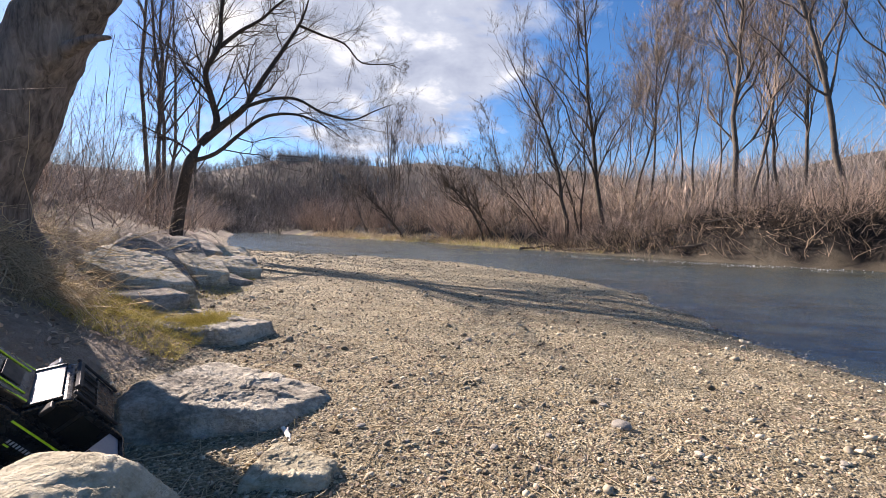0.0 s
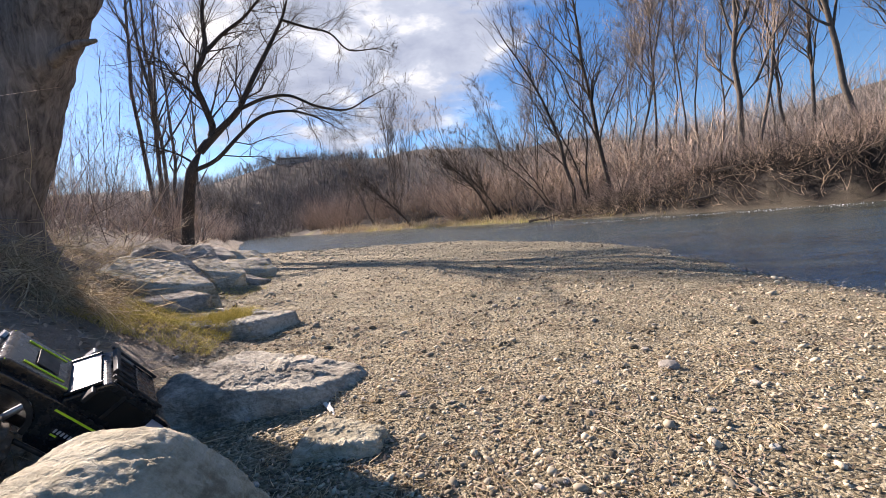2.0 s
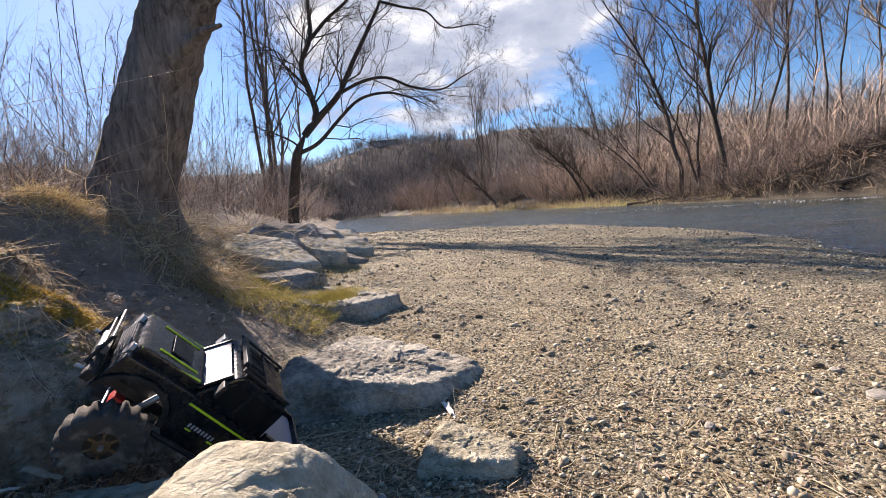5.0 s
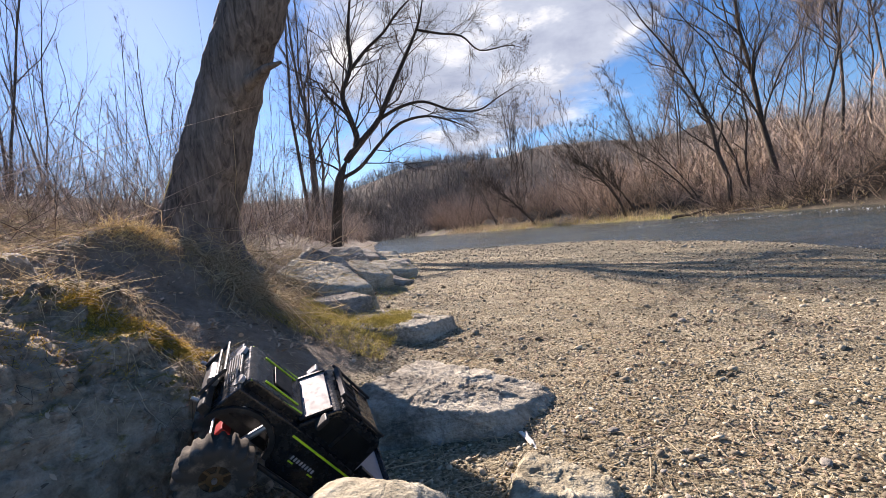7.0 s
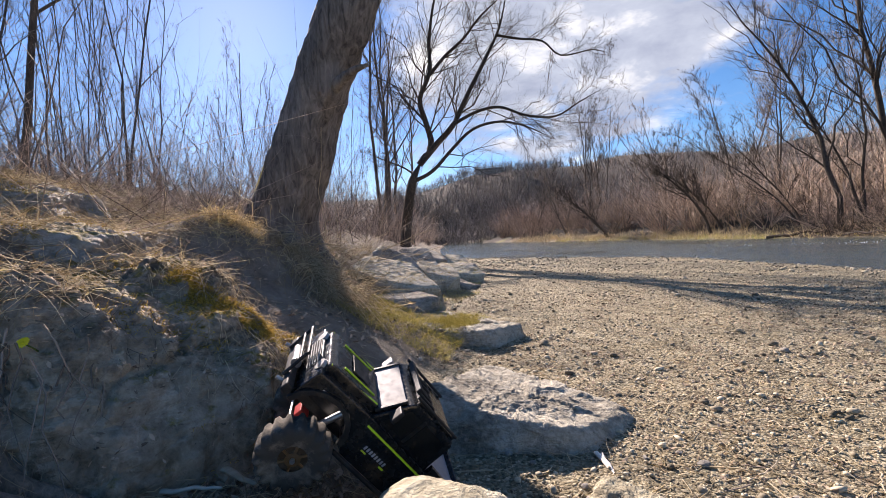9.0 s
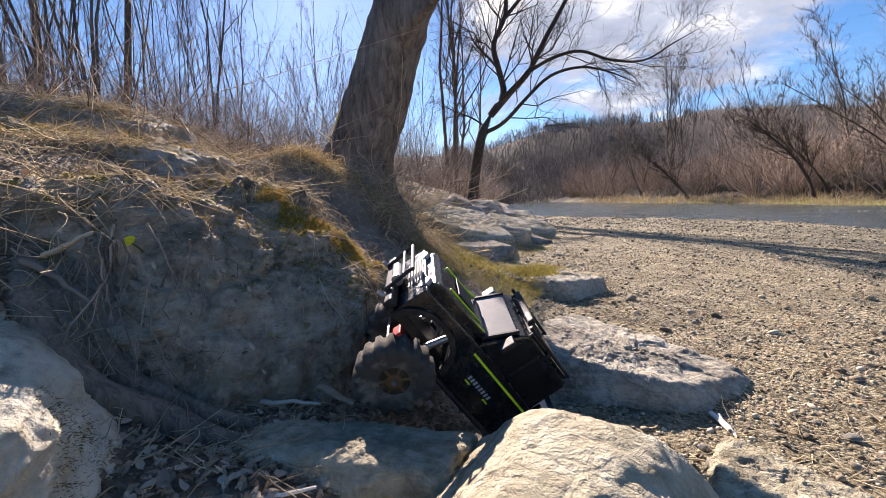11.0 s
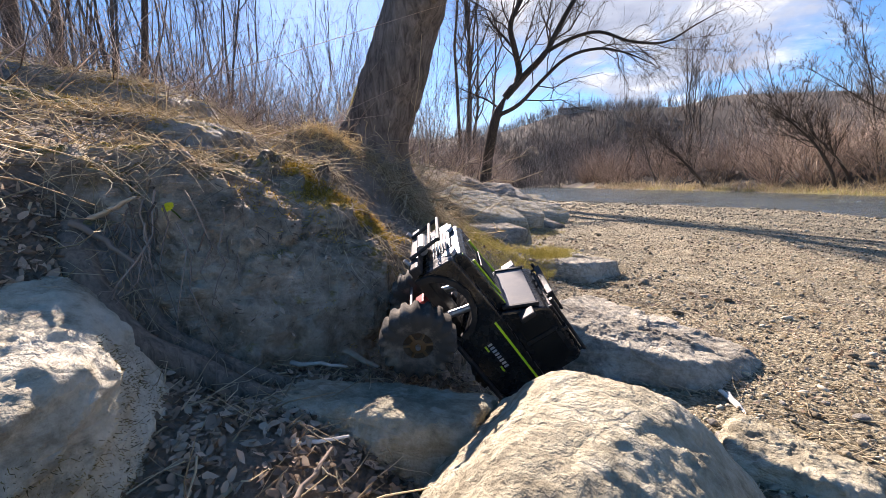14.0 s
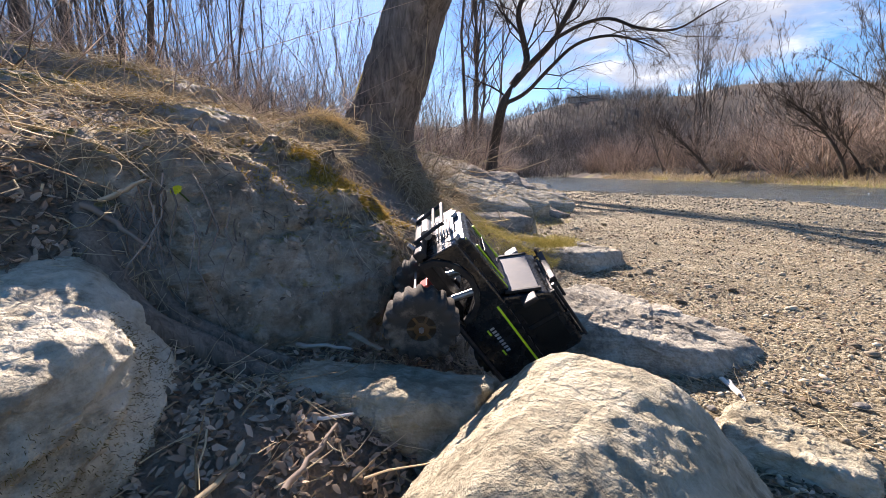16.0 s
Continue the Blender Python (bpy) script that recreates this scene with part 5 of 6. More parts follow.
# single stones that can be told apart
STONE_MESH = [rock_mesh("pebble_stone", (1, 0.75, 0.45), 400 + k, level=3, square=0.8, cuts=5, rough=0.04) for k in range(5)]
STONE_MAT = [plain_material("river_stone", (0.20, 0.185, 0.16), (0.46, 0.42, 0.35), 9.0, per_object=True, bumpy=0.004), plain_material("pale_stone", (0.34, 0.30, 0.24), (0.58, 0.53, 0.44), 9.0, per_object=True, bumpy=0.004)]
for k, me in enumerate(STONE_MESH):
    me.materials.append(STONE_MAT[k % 2])
for k in range(90):
    while True:
        d, az = 0.7 + 2.6 * rng.uniform() ** 1.3, rng.uniform(radians(-50), radians(75))
        x, y = d * math.sin(az), d * math.cos(az)
        if on_gravel(np.float64(x), np.float64(y)):
            break
    sc = 0.020 * math.exp(rng.normal() * 0.4)
    ob = new("stone", STONE_MESH[k % 5])
    ob.matrix_world = Matrix.Translation((x, y, float(ground_z(x, y)[0]) + sc * 0.12)) @ Matrix.Rotation(rng.uniform(0, 6.28), 4, "Z") @ Matrix.Scale(sc, 4)
    tagged(ob, "rounded river stone lying on gravel", "stone", "stones on the gravel")


def stick(a, b, r, seed, label, mat=DRIFTWOOD, forks=0, flat=1.0, wig=0.02, tip=0.5):
    """A dry stick from a to b, both in metres."""
    s = Strands(seed)
    a, b = np.array(a, float), np.array(b, float)
    L = np.linalg.norm(b - a)
    p = s.grow(np.zeros((1, 3)), (b - a)[None], L, r, 7, 7, 0.03, wig, 0.0, tip)
    if forks:
        s.shoots(*p, forks, 0.2, 0.7, 0.4, 0.0, 0.6, 3, 5)
    me = s.mesh("stick")
    if flat != 1:
        co = np.zeros(len(me.vertices) * 3, np.float32)
        me.vertices.foreach_get("co", co)
        co = co.reshape(-1, 3)
        line = np.linspace(0, 1, 2)
        t = np.clip((co @ ((b - a) / L)) / L, 0, 1)
        co[:, 2] = (co[:, 2] - t * (b - a)[2]) * flat + t * (b - a)[2]
        me.vertices.foreach_set("co", co.ravel())
    return mesh_thing("stick", me, mat, label, "stick", at=a)


stick((0.655, 2.155, 0.012), (0.785, 1.958, 0.008), 0.014, 1, "flat bleached wood splinter on the gravel", BLEACHED, flat=0.5)
stick((-0.130, 1.385, 0.030), (-0.030, 1.225, 0.012), 0.0085, 2, "split white stick leaning beside a stone", BLEACHED, flat=0.5, wig=0.006, tip=0.8)
stick((-0.112, 1.382, 0.030), (-0.050, 1.215, 0.014), 0.0055, 3, "thin white splinter beside a stone", BLEACHED, flat=0.7, wig=0.006, tip=0.8)
stick((0.842, 0.97, 0.008), (0.744, 0.8, 0.008), 0.0075, 4, "straight grey stick lying on the gravel", DRIFTWOOD, wig=0.008)
stick((0.708, 0.91, 0.008), (0.757, 0.89, 0.008), 0.0055, 5, "bent pale twig on the gravel", BLEACHED, wig=0.008)
stick((0.757, 0.89, 0.008), (0.847, 0.981, 0.008), 0.0065, 61, "broken pale end of a bent twig", BLEACHED, flat=0.6, wig=0.008)
stick((0.852, 0.879, 0.008), (0.887, 0.757, 0.008), 0.006, 62, "long dry reed stalk on the gravel", STRAW, flat=0.6, wig=0.008, tip=0.8)
stick((1.028, 0.786, 0.008), (1.048, 0.681, 0.008), 0.006, 63, "long dry reed stalk on the gravel", STRAW, flat=0.6, wig=0.008, tip=0.8)
stick((1.09, 1.209, 0.008), (1.154, 1.059, 0.008), 0.006, 64, "thin pale stalk on the gravel", STRAW, wig=0.01)
stick((0.405, 1.06, 0.008), (0.588, 1.083, 0.008), 0.006, 65, "dark curved twig on the gravel", TWIG_BROWN, wig=0.02)
stick((0.405, 1.046, 0.008), (0.522, 1.054, 0.008), 0.006, 66, "dark curved twig on the gravel", TWIG_BROWN, wig=0.02)
stick((0.88, 1.913, 0.008), (1.011, 1.848, 0.008), 0.008, 67, "dark twig on the gravel", TWIG_BROWN, wig=0.02)
stick((0.21, 1.516, 0.008), (0.33, 1.643, 0.008), 0.006, 68, "thin brown twig on the gravel", TWIG_BROWN, wig=0.02)
stick((-0.865, 0.53, 0.262), (-0.755, 0.59, 0.262), 0.007, 6, "bleached stick in leaf litter", BLEACHED, flat=0.7)
stick((-0.80, 0.635, 0.265), (-0.70, 0.62, 0.26), 0.011, 7, "flat brown splinter of board in leaf litter", flat=0.4)
stick((-0.91, 0.50, 0.27), (-0.865, 0.535, 0.262), 0.006, 8, "bleached stick in leaf litter", BLEACHED)
stick((-0.895, 0.43, 0.25), (-0.90, 0.425, 0.315), 0.004, 9, "thin stake standing in leaf litter")
stick((-0.585, 0.205, 0.27), (-0.64, 0.37, 0.27), 0.0045, 10, "broken dry reed on leaf litter", STRAW, 0, 0.6)
stick((-0.62, 0.36, 0.268), (-0.565, 0.41, 0.268), 0.005, 11, "short bleached stick on leaf litter", BLEACHED, flat=0.6)
stick((-0.50, 0.25, 0.29), (-0.545, 0.36, 0.285), 0.004, 12, "short brown twig against the boulder", TWIG_BROWN, 2)
stick((-1.10, 0.335, 0.55), (-1.01, 0.38, 0.585), 0.008, 13, "bleached stick caught among roots", flat=0.6)
stick((-1.08, 0.30, 0.545), (-0.98, 0.36, 0.475), 0.006, 14, "brown stick caught among roots", TWIG_BROWN)
stick((-0.875, 0.575, 0.335), (-0.888, 0.567, 0.375), 0.004, 15, "pale sliver of wood on the mossy boulder", BLEACHED, flat=0.6)
TWIGS = []
for k in range(7):
    s = Strands(600 + k)
    p = s.grow(np.zeros((1, 3)), np.array([[1.0, 0, 0]]), 1.0, 0.022, 8, 6, 0.10, 0.018, 0.0, 0.4)
    if k % 2:
        s.shoots(*p, 3, 0.3, 0.6, 0.3, 0.0, 0.6, 3, 4)
    me = s.mesh("twig")
    me.materials.append((DRIFTWOOD, TWIG_BROWN, STRAW)[k % 3])
    TWIGS.append(me)
for k in range(130):
    while True:
        d, az = 0.6 + 4.5 * rng.uniform() ** 1.3, rng.uniform(radians(-50), radians(80))
        x, y = d * math.sin(az), d * math.cos(az)
        if on_gravel(np.float64(x), np.float64(y)):
            break
    L = rng.uniform(0.05, 0.2)
    ob = new("twig", TWIGS[k % 7])
    ob.matrix_world = Matrix.Translation((x, y, float(ground_z(x, y)[0]) + 0.006)) @ Matrix.Rotation(rng.uniform(0, 6.28), 4, "Z") @ Matrix.Rotation(rng.normal() * 0.06, 4, "Y") @ Matrix.Diagonal((L, L * 0.9, L * 0.5, 1))
    tagged(ob, "dry broken twig lying on gravel", "twig", "twigs on the gravel")


def straws(name, seed, x, y, length, r, mat, label, lift=0.004, tilt=0.15, bend=0.2, z=None, way=None, n=3, rise=0.0, category="dry grass"):
    s = Strands(seed)
    k = len(x)
    a = s.rng.uniform(0, 6.28, k)
    z = land(x, y)[0] if z is None else z
    w = np.stack([np.cos(a), np.sin(a), s.rng.normal(size=k) * tilt], -1) if way is None else way
    s.grow(np.stack([x, y, z + lift], -1), w, length, r, n, 3, bend, 0.02, rise, 0.35)
    return mesh_thing(name, s.mesh(name), mat, label, category, "stuff")


r = np.random.default_rng(9)
dd, az = 0.5 + 5.5 * r.uniform(0, 1, 14000) ** 1.6, r.uniform(radians(-60), radians(80), 14000)
x, y = dd * np.sin(az), dd * np.cos(az)
ok = on_gravel(x, y) & (vnoise(np.stack([x, y, 0 * x], -1), 1.1, 95) > -0.1)
x, y = x[ok][:4200], y[ok][:4200]
straws("dry_reeds", 21, x, y, r.uniform(0.02, 0.10, len(x)), r.uniform(0.0008, 0.0022, len(x)), STRAW, "broken reed stalks and chaff strewn over gravel", 0.006, 0.05)


def leaves(name, seed, x, y, size, mat, label, lift=0.006, z=None):
    """Curled dead leaves: bent four-sided flakes with a raised middle rib."""
    r = np.random.default_rng(seed)
    n = len(x)
    base = np.array([(-1, 0, 0.1), (-0.3, 0.45, 0.25), (0.5, 0.35, 0.2), (1, 0, 0.15), (0.4, -0.4, 0.22), (-0.35, -0.42, 0.28), (0.05, 0, 0.0)])
    fan = np.array([(0, 6, 1), (1, 6, 2), (2, 6, 3), (3, 6, 4), (4, 6, 5), (5, 6, 0)])
    p = base[None] * (1 + r.normal(size=(n, 7, 3)) * 0.18) * size[:, None, None]
    rots = [Euler((r.normal() * 0.6, r.normal() * 0.6, r.uniform(0, 6.28))).to_matrix() for _ in range(n)]
    p = np.einsum("nij,nkj->nki", np.array([[list(row) for row in m] for m in rots]), p)
    z = land(x, y)[0] if z is None else z
    p += np.stack([x, y, z + lift + size * 0.15], -1)[:, None, :]
    return mesh_thing(name, mesh_of(name, p.reshape(-1, 3), None, (fan[None] + (np.arange(n) * 7)[:, None, None]).reshape(-1, 3)), mat, label, "leaves", "stuff")


# sun glints on the riffle, imitated by small white flakes
GLINT = plain_material("white_glint", (0.7, 0.72, 0.72), (0.85, 0.86, 0.86), 9.0, island=True)
glint_t = r.uniform(0, 1, 420) ** 0.8
glint_x = 3.0 + 10.5 * glint_t + r.normal(size=420) * 0.5
glint_y = 19.5 - 7.5 * glint_t + r.normal(size=420) * 0.45
leaves("foam_flecks", 29, glint_x, glint_y, r.uniform(0.008, 0.026, 420), GLINT, "white flakes standing in for sun glints on the riffle", 0.004, np.full(420, WATER_Z))
chip_x, chip_y = chip_x[chip_ok][:9000], chip_y[chip_ok][:9000]
leaves("leaf_chips", 30, chip_x, chip_y, r.uniform(0.003, 0.009, len(chip_x)) * (1 + 0.2 * np.hypot(chip_x, chip_y)), LEAF, "small broken leaf and bark flakes strewn over gravel", 0.002)
x, y = r.uniform(-1.15, -0.35, 9000), r.uniform(0.12, 1.0, 9000)
leaves("leaf_litter", 31, x, y, r.uniform(0.004, 0.012, 9000), LEAF, "dead brown leaves and bark bits in a hollow")
straws("reed_litter", 32, r.uniform(-1.1, -0.3, 900), r.uniform(0.1, 1.05, 900), r.uniform(0.03, 0.11, 900), r.uniform(0.0008, 0.002, 900), STRAW, "dry stalks mixed with dead leaves", 0.012, 0.2)
x, y, r = scatter(39, 600, (-2.2, -0.7), (0.9, 2.6), lambda x, y: (left_d(x, y) > 0.1) & (left_d(x, y) < 1.5) & (vnoise(np.stack([x, y, 0 * x], -1), 2.6, 98) > -0.15))
straws("bank_thatch", 39, x, y, r.uniform(0.03, 0.14, len(x)), r.uniform(0.0007, 0.0018, len(x)), STRAW, "broken stalks and rootlets on the bare soil slope", 0.006, way=np.stack([r.normal(size=len(x)), r.normal(size=len(x)), -0.3 + 0.3 * r.normal(size=len(x))], -1), n=3)
x, y, r = scatter(33, 4200, (-4.5, -0.6), (0.2, 4.2), lambda x, y: (left_d(x, y) > 0.35) & (left_d(x, y) < 3))
leaves("leaf_litter", 34, x, y, r.uniform(0.008, 0.02, len(x)), LEAF, "dead leaves scattered on the bank")
x, y, r = scatter(35, 10000, (-5.5, -1.1), (0.1, 3.2), lambda x, y: (left_d(x, y) > np.where(y < 0.55, 0.85, 1.25)) & (left_d(x, y) < 5) & (np.hypot(x + 1.5, y - 1.75) > 0.65))
down = np.stack([0.8 + r.normal(size=len(x)) * 0.6, -0.5 + r.normal(size=len(x)) * 0.7, -0.35 + r.normal(size=len(x)) * 0.2], -1)
straws("bank_thatch", 36, x, y, r.uniform(0.06, 0.22, len(x)) * (1 + 0.25 * np.maximum(-x - 2, 0)), r.uniform(0.0010, 0.0026, len(x)), STRAW, "matted dry grass and stems over the bank", 0.02, way=down, n=3, bend=0.25)
x, y, r = scatter(37, 900, (-3.2, -0.9), (3.0, 9.5), lambda x, y: (left_d(x, y) > 0.5) & (left_d(x, y) < 2))
straws("bank_thatch", 38, x, y, r.uniform(0.12, 0.5, len(x)), r.uniform(0.0015, 0.003, len(x)), STRAW, "dry grass between the bank stones", 0.0, way=np.stack([r.normal(size=len(x)), r.normal(size=len(x)), 0.9 + 0 * x], -1), n=4, rise=-0.4)


def tuft(name, seed, cx, cy, spread, n, length, mat, label, droop=-0.5, lean=(0, 0), radius=0.0014):
    r = np.random.default_rng(seed)
    x, y = cx + r.normal(size=n) * spread, cy + r.normal(size=n) * spread
    way = np.stack([r.normal(size=n) * 0.55 + lean[0], r.normal(size=n) * 0.55 + lean[1], 0.8 + r.uniform(0, 0.4, n)], -1)
    return straws(name, seed, x, y, r.uniform(0.5, 1.1, n) * length, r.uniform(0.6, 1.2, n) * radius, mat, label, -0.01, way=way, n=5, rise=droop, bend=0.25)


tuft("grass_tuft", 41, -2.13, 1.86, 0.11, 800, 0.13, GOLD_GRASS, "golden dry grass tuft on the earth bank", -0.55)
tuft("grass_tuft", 42, -2.12, 2.42, 0.16, 260, 0.42, STRAW, "long drooping dry grass below the old tree", -1.0, (0.5, -0.35), 0.002)
tuft("grass_tuft", 43, -1.86, 2.50, 0.14, 300, 0.38, STRAW, "long drooping dry grass below the old tree", -1.0, (0.5, -0.3), 0.002)
tuft("grass_tuft", 45, -1.74, 2.22, 0.12, 360, 0.40, STRAW, "hanging bundle of long dry grass beside the trunk", -1.1, (0.5, -0.4), 0.0032)
tuft("grass_tuft", 44, -2.45, 2.25, 0.2, 260, 0.30, STRAW, "tangled dry stems at the foot of the tree", -0.7, (0.2, -0.3), 0.002)
x, y, r = scatter(48, 5200, (-1.9, -0.8), (2.05, 3.3), lambda x, y: (left_d(x, y) > 0.05) & (left_d(x, y) < 0.75) & (vnoise(np.stack([x, y, 0 * x], -1), 3.0, 9) > -0.35))
straws("short_grass", 48, x, y, r.uniform(0.02, 0.055, len(x)), r.uniform(0.0009, 0.0018, len(x)), GRASS, "short yellow-green grass at the foot of the bank", 0.03, way=np.stack([0.5 * r.normal(size=len(x)) + 0.2, 0.5 * r.normal(size=len(x)), 1 + 0 * x], -1), n=2, rise=-0.4)
x, y, r = scatter(49, 1500, (-3.4, -1.4), (3.2, 8), lambda x, y: (left_d(x, y) > -0.25) & (left_d(x, y) < 0.35) & (vnoise(np.stack([x, y, 0 * x], -1), 2.0, 9) > 0.0))
straws("short_grass", 49, x, y, r.uniform(0.02, 0.07, len(x)), r.uniform(0.001, 0.002, len(x)), GRASS, "short yellow-green grass among bank stones", 0.0, way=np.stack([0.5 * r.normal(size=len(x)), 0.5 * r.normal(size=len(x)), 1 + 0 * x], -1), n=2, rise=-0.4)
tuft("grass_tuft", 47, -1.62, 2.62, 0.10, 420, 0.09, GRASS, "fresh green grass below dry stems", -0.4, (0.3, -0.2))


s = Strands(87)
n = 110
vx, vy = -1.82 + s.rng.normal(size=n) * 0.16, 2.32 + s.rng.normal(size=n) * 0.16
vine = s.grow(np.stack([vx, vy, land(vx, vy)[0]], -1), np.stack([0.3 + s.rng.normal(size=n) * 0.7, -0.3 + s.rng.normal(size=n) * 0.7, 0.9 + 0 * vx], -1), s.rng.uniform(0.2, 0.6, n), 0.0032, 9, 4, 0.55, 0.05, -0.75, 0.5)
s.shoots(*vine, 2, 0.3, 1.0, 0.35, -0.3, 0.6, 4, 3, 0.5, 0.06, -0.4)
mesh_thing("dry_vines", s.mesh("dry_vines"), STRAW, "curled pale dry vines and stems below the old tree", "vines", "stuff")
x, y, r = scatter(88, 1500, (-7.0, -2.2), (0.3, 5.0), lambda x, y: (left_d(x, y) > 1.7) & (left_d(x, y) < 5.5) & (np.hypot(x, y) > 2.3))
brush("brambles", 88, x, y, r.uniform(0.2, 0.8, len(x)), r.uniform(0.002, 0.0045, len(x)), TWIG_RED, "tangled reddish brambles and fallen stems on the upper bank", 3, 0.5, 2.0, 1)


def fur(name, seed, ob, keep, n, length, radius, mat, label, along=None):
    """Short moss or grass on the top of a rock."""
    r = np.random.default_rng(seed)
    me = ob.data
    co, no = np.zeros(len(me.vertices) * 3, np.float32), np.zeros(len(me.vertices) * 3, np.float32)
    me.vertices.foreach_get("co", co)
    me.vertices.foreach_get("normal", no)
    m3 = np.array(ob.matrix_world.to_3x3())
    p = co.reshape(-1, 3) @ m3.T + np.array(ob.matrix_world.translation)
    nn = no.reshape(-1, 3) @ m3.T
    ids = np.nonzero(keep(p, nn))[0]
    if not len(ids):
        return None
    pick = r.choice(ids, n)
    q = p[pick] + r.normal(size=(n, 3)) * length * 0.5 * (1 - np.abs(nn[pick]))
    s = Strands(seed)
    if along is None:
        way, drop, k = nn[pick] + r.normal(size=(n, 3)) * 0.5 + np.array([0.2, -0.1, 0]), -0.3, 2
    else:
        way = np.array(along) + r.normal(size=(n, 3)) * 0.45
        way, drop, k = way - nn[pick] * ((way * nn[pick]).sum(1, keepdims=True) - 0.12), -0.25, 4
    s.grow(q - nn[pick] * 0.004, way, r.uniform(0.5, 1.3, n) * length, radius, k, 3, 0.3, 0.0, drop, 0.3)
    return mesh_thing(name, s.mesh(name), mat, label, "moss", "stuff")


MOSS = plain_material("golden_moss", (0.30, 0.22, 0.04), (0.80, 0.58, 0.13), 20.0, island=True, thin=0.35)
rocks = [o for o in bpy.data.objects if o.name.startswith(("mossy_boulder", "boulder"))]
big_rock = bpy.data.objects["mossy_boulder"]
bpy.context.view_layer.update()
CREST = np.array([(-1.16, 0.86, 0.605), (-1.04, 0.83, 0.545), (-0.955, 0.95, 0.468), (-0.852, 1.02, 0.340), (-0.83, 1.01, 0.28)])


def crest_d(p):
    """Distance from the sloping crest of the large boulder."""
    best = np.full(len(p), 9.0)
    for a, b in zip(CREST[:-1], CREST[1:]):
        t = np.clip((p - a) @ (b - a) / ((b - a) @ (b - a)), 0, 1)
        best = np.minimum(best, np.linalg.norm(p - a - t[:, None] * (b - a), axis=1))
    return best


fur("moss", 71, big_rock, lambda p, n: (n[:, 2] > 0.5) & (vnoise(p, 6, 70) + 0.5 * vnoise(p, 17, 72) > 0.25) & (p[:, 1] > 0.55), 2500, 0.014, 0.0011, MOSS, "golden moss on the back of the dark boulder")
fur("moss", 77, big_rock, lambda p, n: crest_d(p) < 0.050 + 0.05 * vnoise(p, 9, 78) + 0.03 * vnoise(p, 25, 79), 8000, 0.016, 0.0011, MOSS, "golden moss along the crest of the dark boulder")
fur("dry_grass", 75, big_rock, lambda p, n: (n[:, 2] > 0.45) & (p[:, 1] < 1.0) & (vnoise(p, 4, 76) > -0.25), 2600, 0.085, 0.0012, STRAW, "dry grass stems draped over the dark boulder", (0.75, -0.45, -0.2))
fur("rootlets", 86, big_rock, lambda p, n: (n[:, 0] > 0.3) & (vnoise(p, 5, 87) > -0.1), 1500, 0.045, 0.0008, TWIG_BROWN, "fine rootlets and dead stems clinging to the dark boulder", (0.5, -0.15, -0.8))
fur("dry_grass", 89, big_rock, lambda p, n: (n[:, 0] > 0.2) & (p[:, 2] > 0.42) & (vnoise(p, 6, 90) > 0.15), 900, 0.06, 0.0009, STRAW, "wisps of dry grass hanging down the dark boulder", (0.6, -0.3, -0.7))
face_co = np.zeros(len(big_rock.data.vertices) * 3, np.float32)
big_rock.data.vertices.foreach_get("co", face_co)
face_co = face_co.reshape(-1, 3) + np.array(big_rock.location)
pick = np.random.default_rng(91).choice(np.nonzero((face_co[:, 0] > -1.25) & (vnoise(face_co, 5, 92) > -0.1))[0], 1500)
leaves("leaf_litter", 92, face_co[pick, 0], face_co[pick, 1], np.random.default_rng(93).uniform(0.003, 0.009, 1500), LEAF, "crumbs of bark and dead leaf lodged on the dark boulder", 0.001, face_co[pick, 2])
earth_rock = [o for o in rocks if "earth-covered" in o["label"]][0]
fur("dry_grass", 80, earth_rock, lambda p, n: (n[:, 2] > -0.1) & (vnoise(p, 6, 81) > 0.0), 700, 0.05, 0.0009, STRAW, "dry grass and rootlets over the earthy rock", (0.6, -0.4, -0.5))
for bank_slab in [o for o in rocks if "set in the bank" in o["label"] or "along its upper edge" in o["label"]]:
    fur("dry_grass", 82, bank_slab, lambda p, n: (n[:, 2] > 0.62) & (vnoise(p, 5, 83) > -0.35), 1500, 0.11, 0.0014, STRAW, "matted dry grass hanging over a bank slab", (0.75, -0.45, -0.25))
    fur("moss", 84, bank_slab, lambda p, n: (n[:, 2] > 0.5) & (vnoise(p, 6, 85) > 0.15), 2200, 0.016, 0.0013, MOSS, "golden moss along the edge of a bank slab")
slab = [o for o in rocks if "golden grass" in o["label"]][0]
fur("short_grass", 72, slab, lambda p, n: (n[:, 2] > 0.5) & (p[:, 0] < -0.98 + 0.08 * vnoise(p, 7, 1)), 5000, 0.04, 0.0014, GRASS, "short golden grass on a stone slab")
near_l = [o for o in rocks if "dark moss" in o["label"]][0]
fur("moss", 73, near_l, lambda p, n: (vnoise(p, 7, 74) > 0.05 + 1.2 * np.maximum(n[:, 2] - 0.75, 0)) & (n[:, 2] > -0.2) & (p[:, 0] > -0.80) & (p[:, 1] > 0.06), 11000, 0.0055, 0.0007, plain_material("dark_moss", (0.05, 0.042, 0.014), (0.30, 0.235, 0.08), 20.0, island=True), "dark moss on the side of the layered boulder")

# roots and the small yellow flower
def root(points, radii, label):
    s = Strands(3)
    s.add(*tube_path(points, radii, 6), 10)
    return mesh_thing("tree_root", s.mesh("tree_root"), ROOT, label, "root")


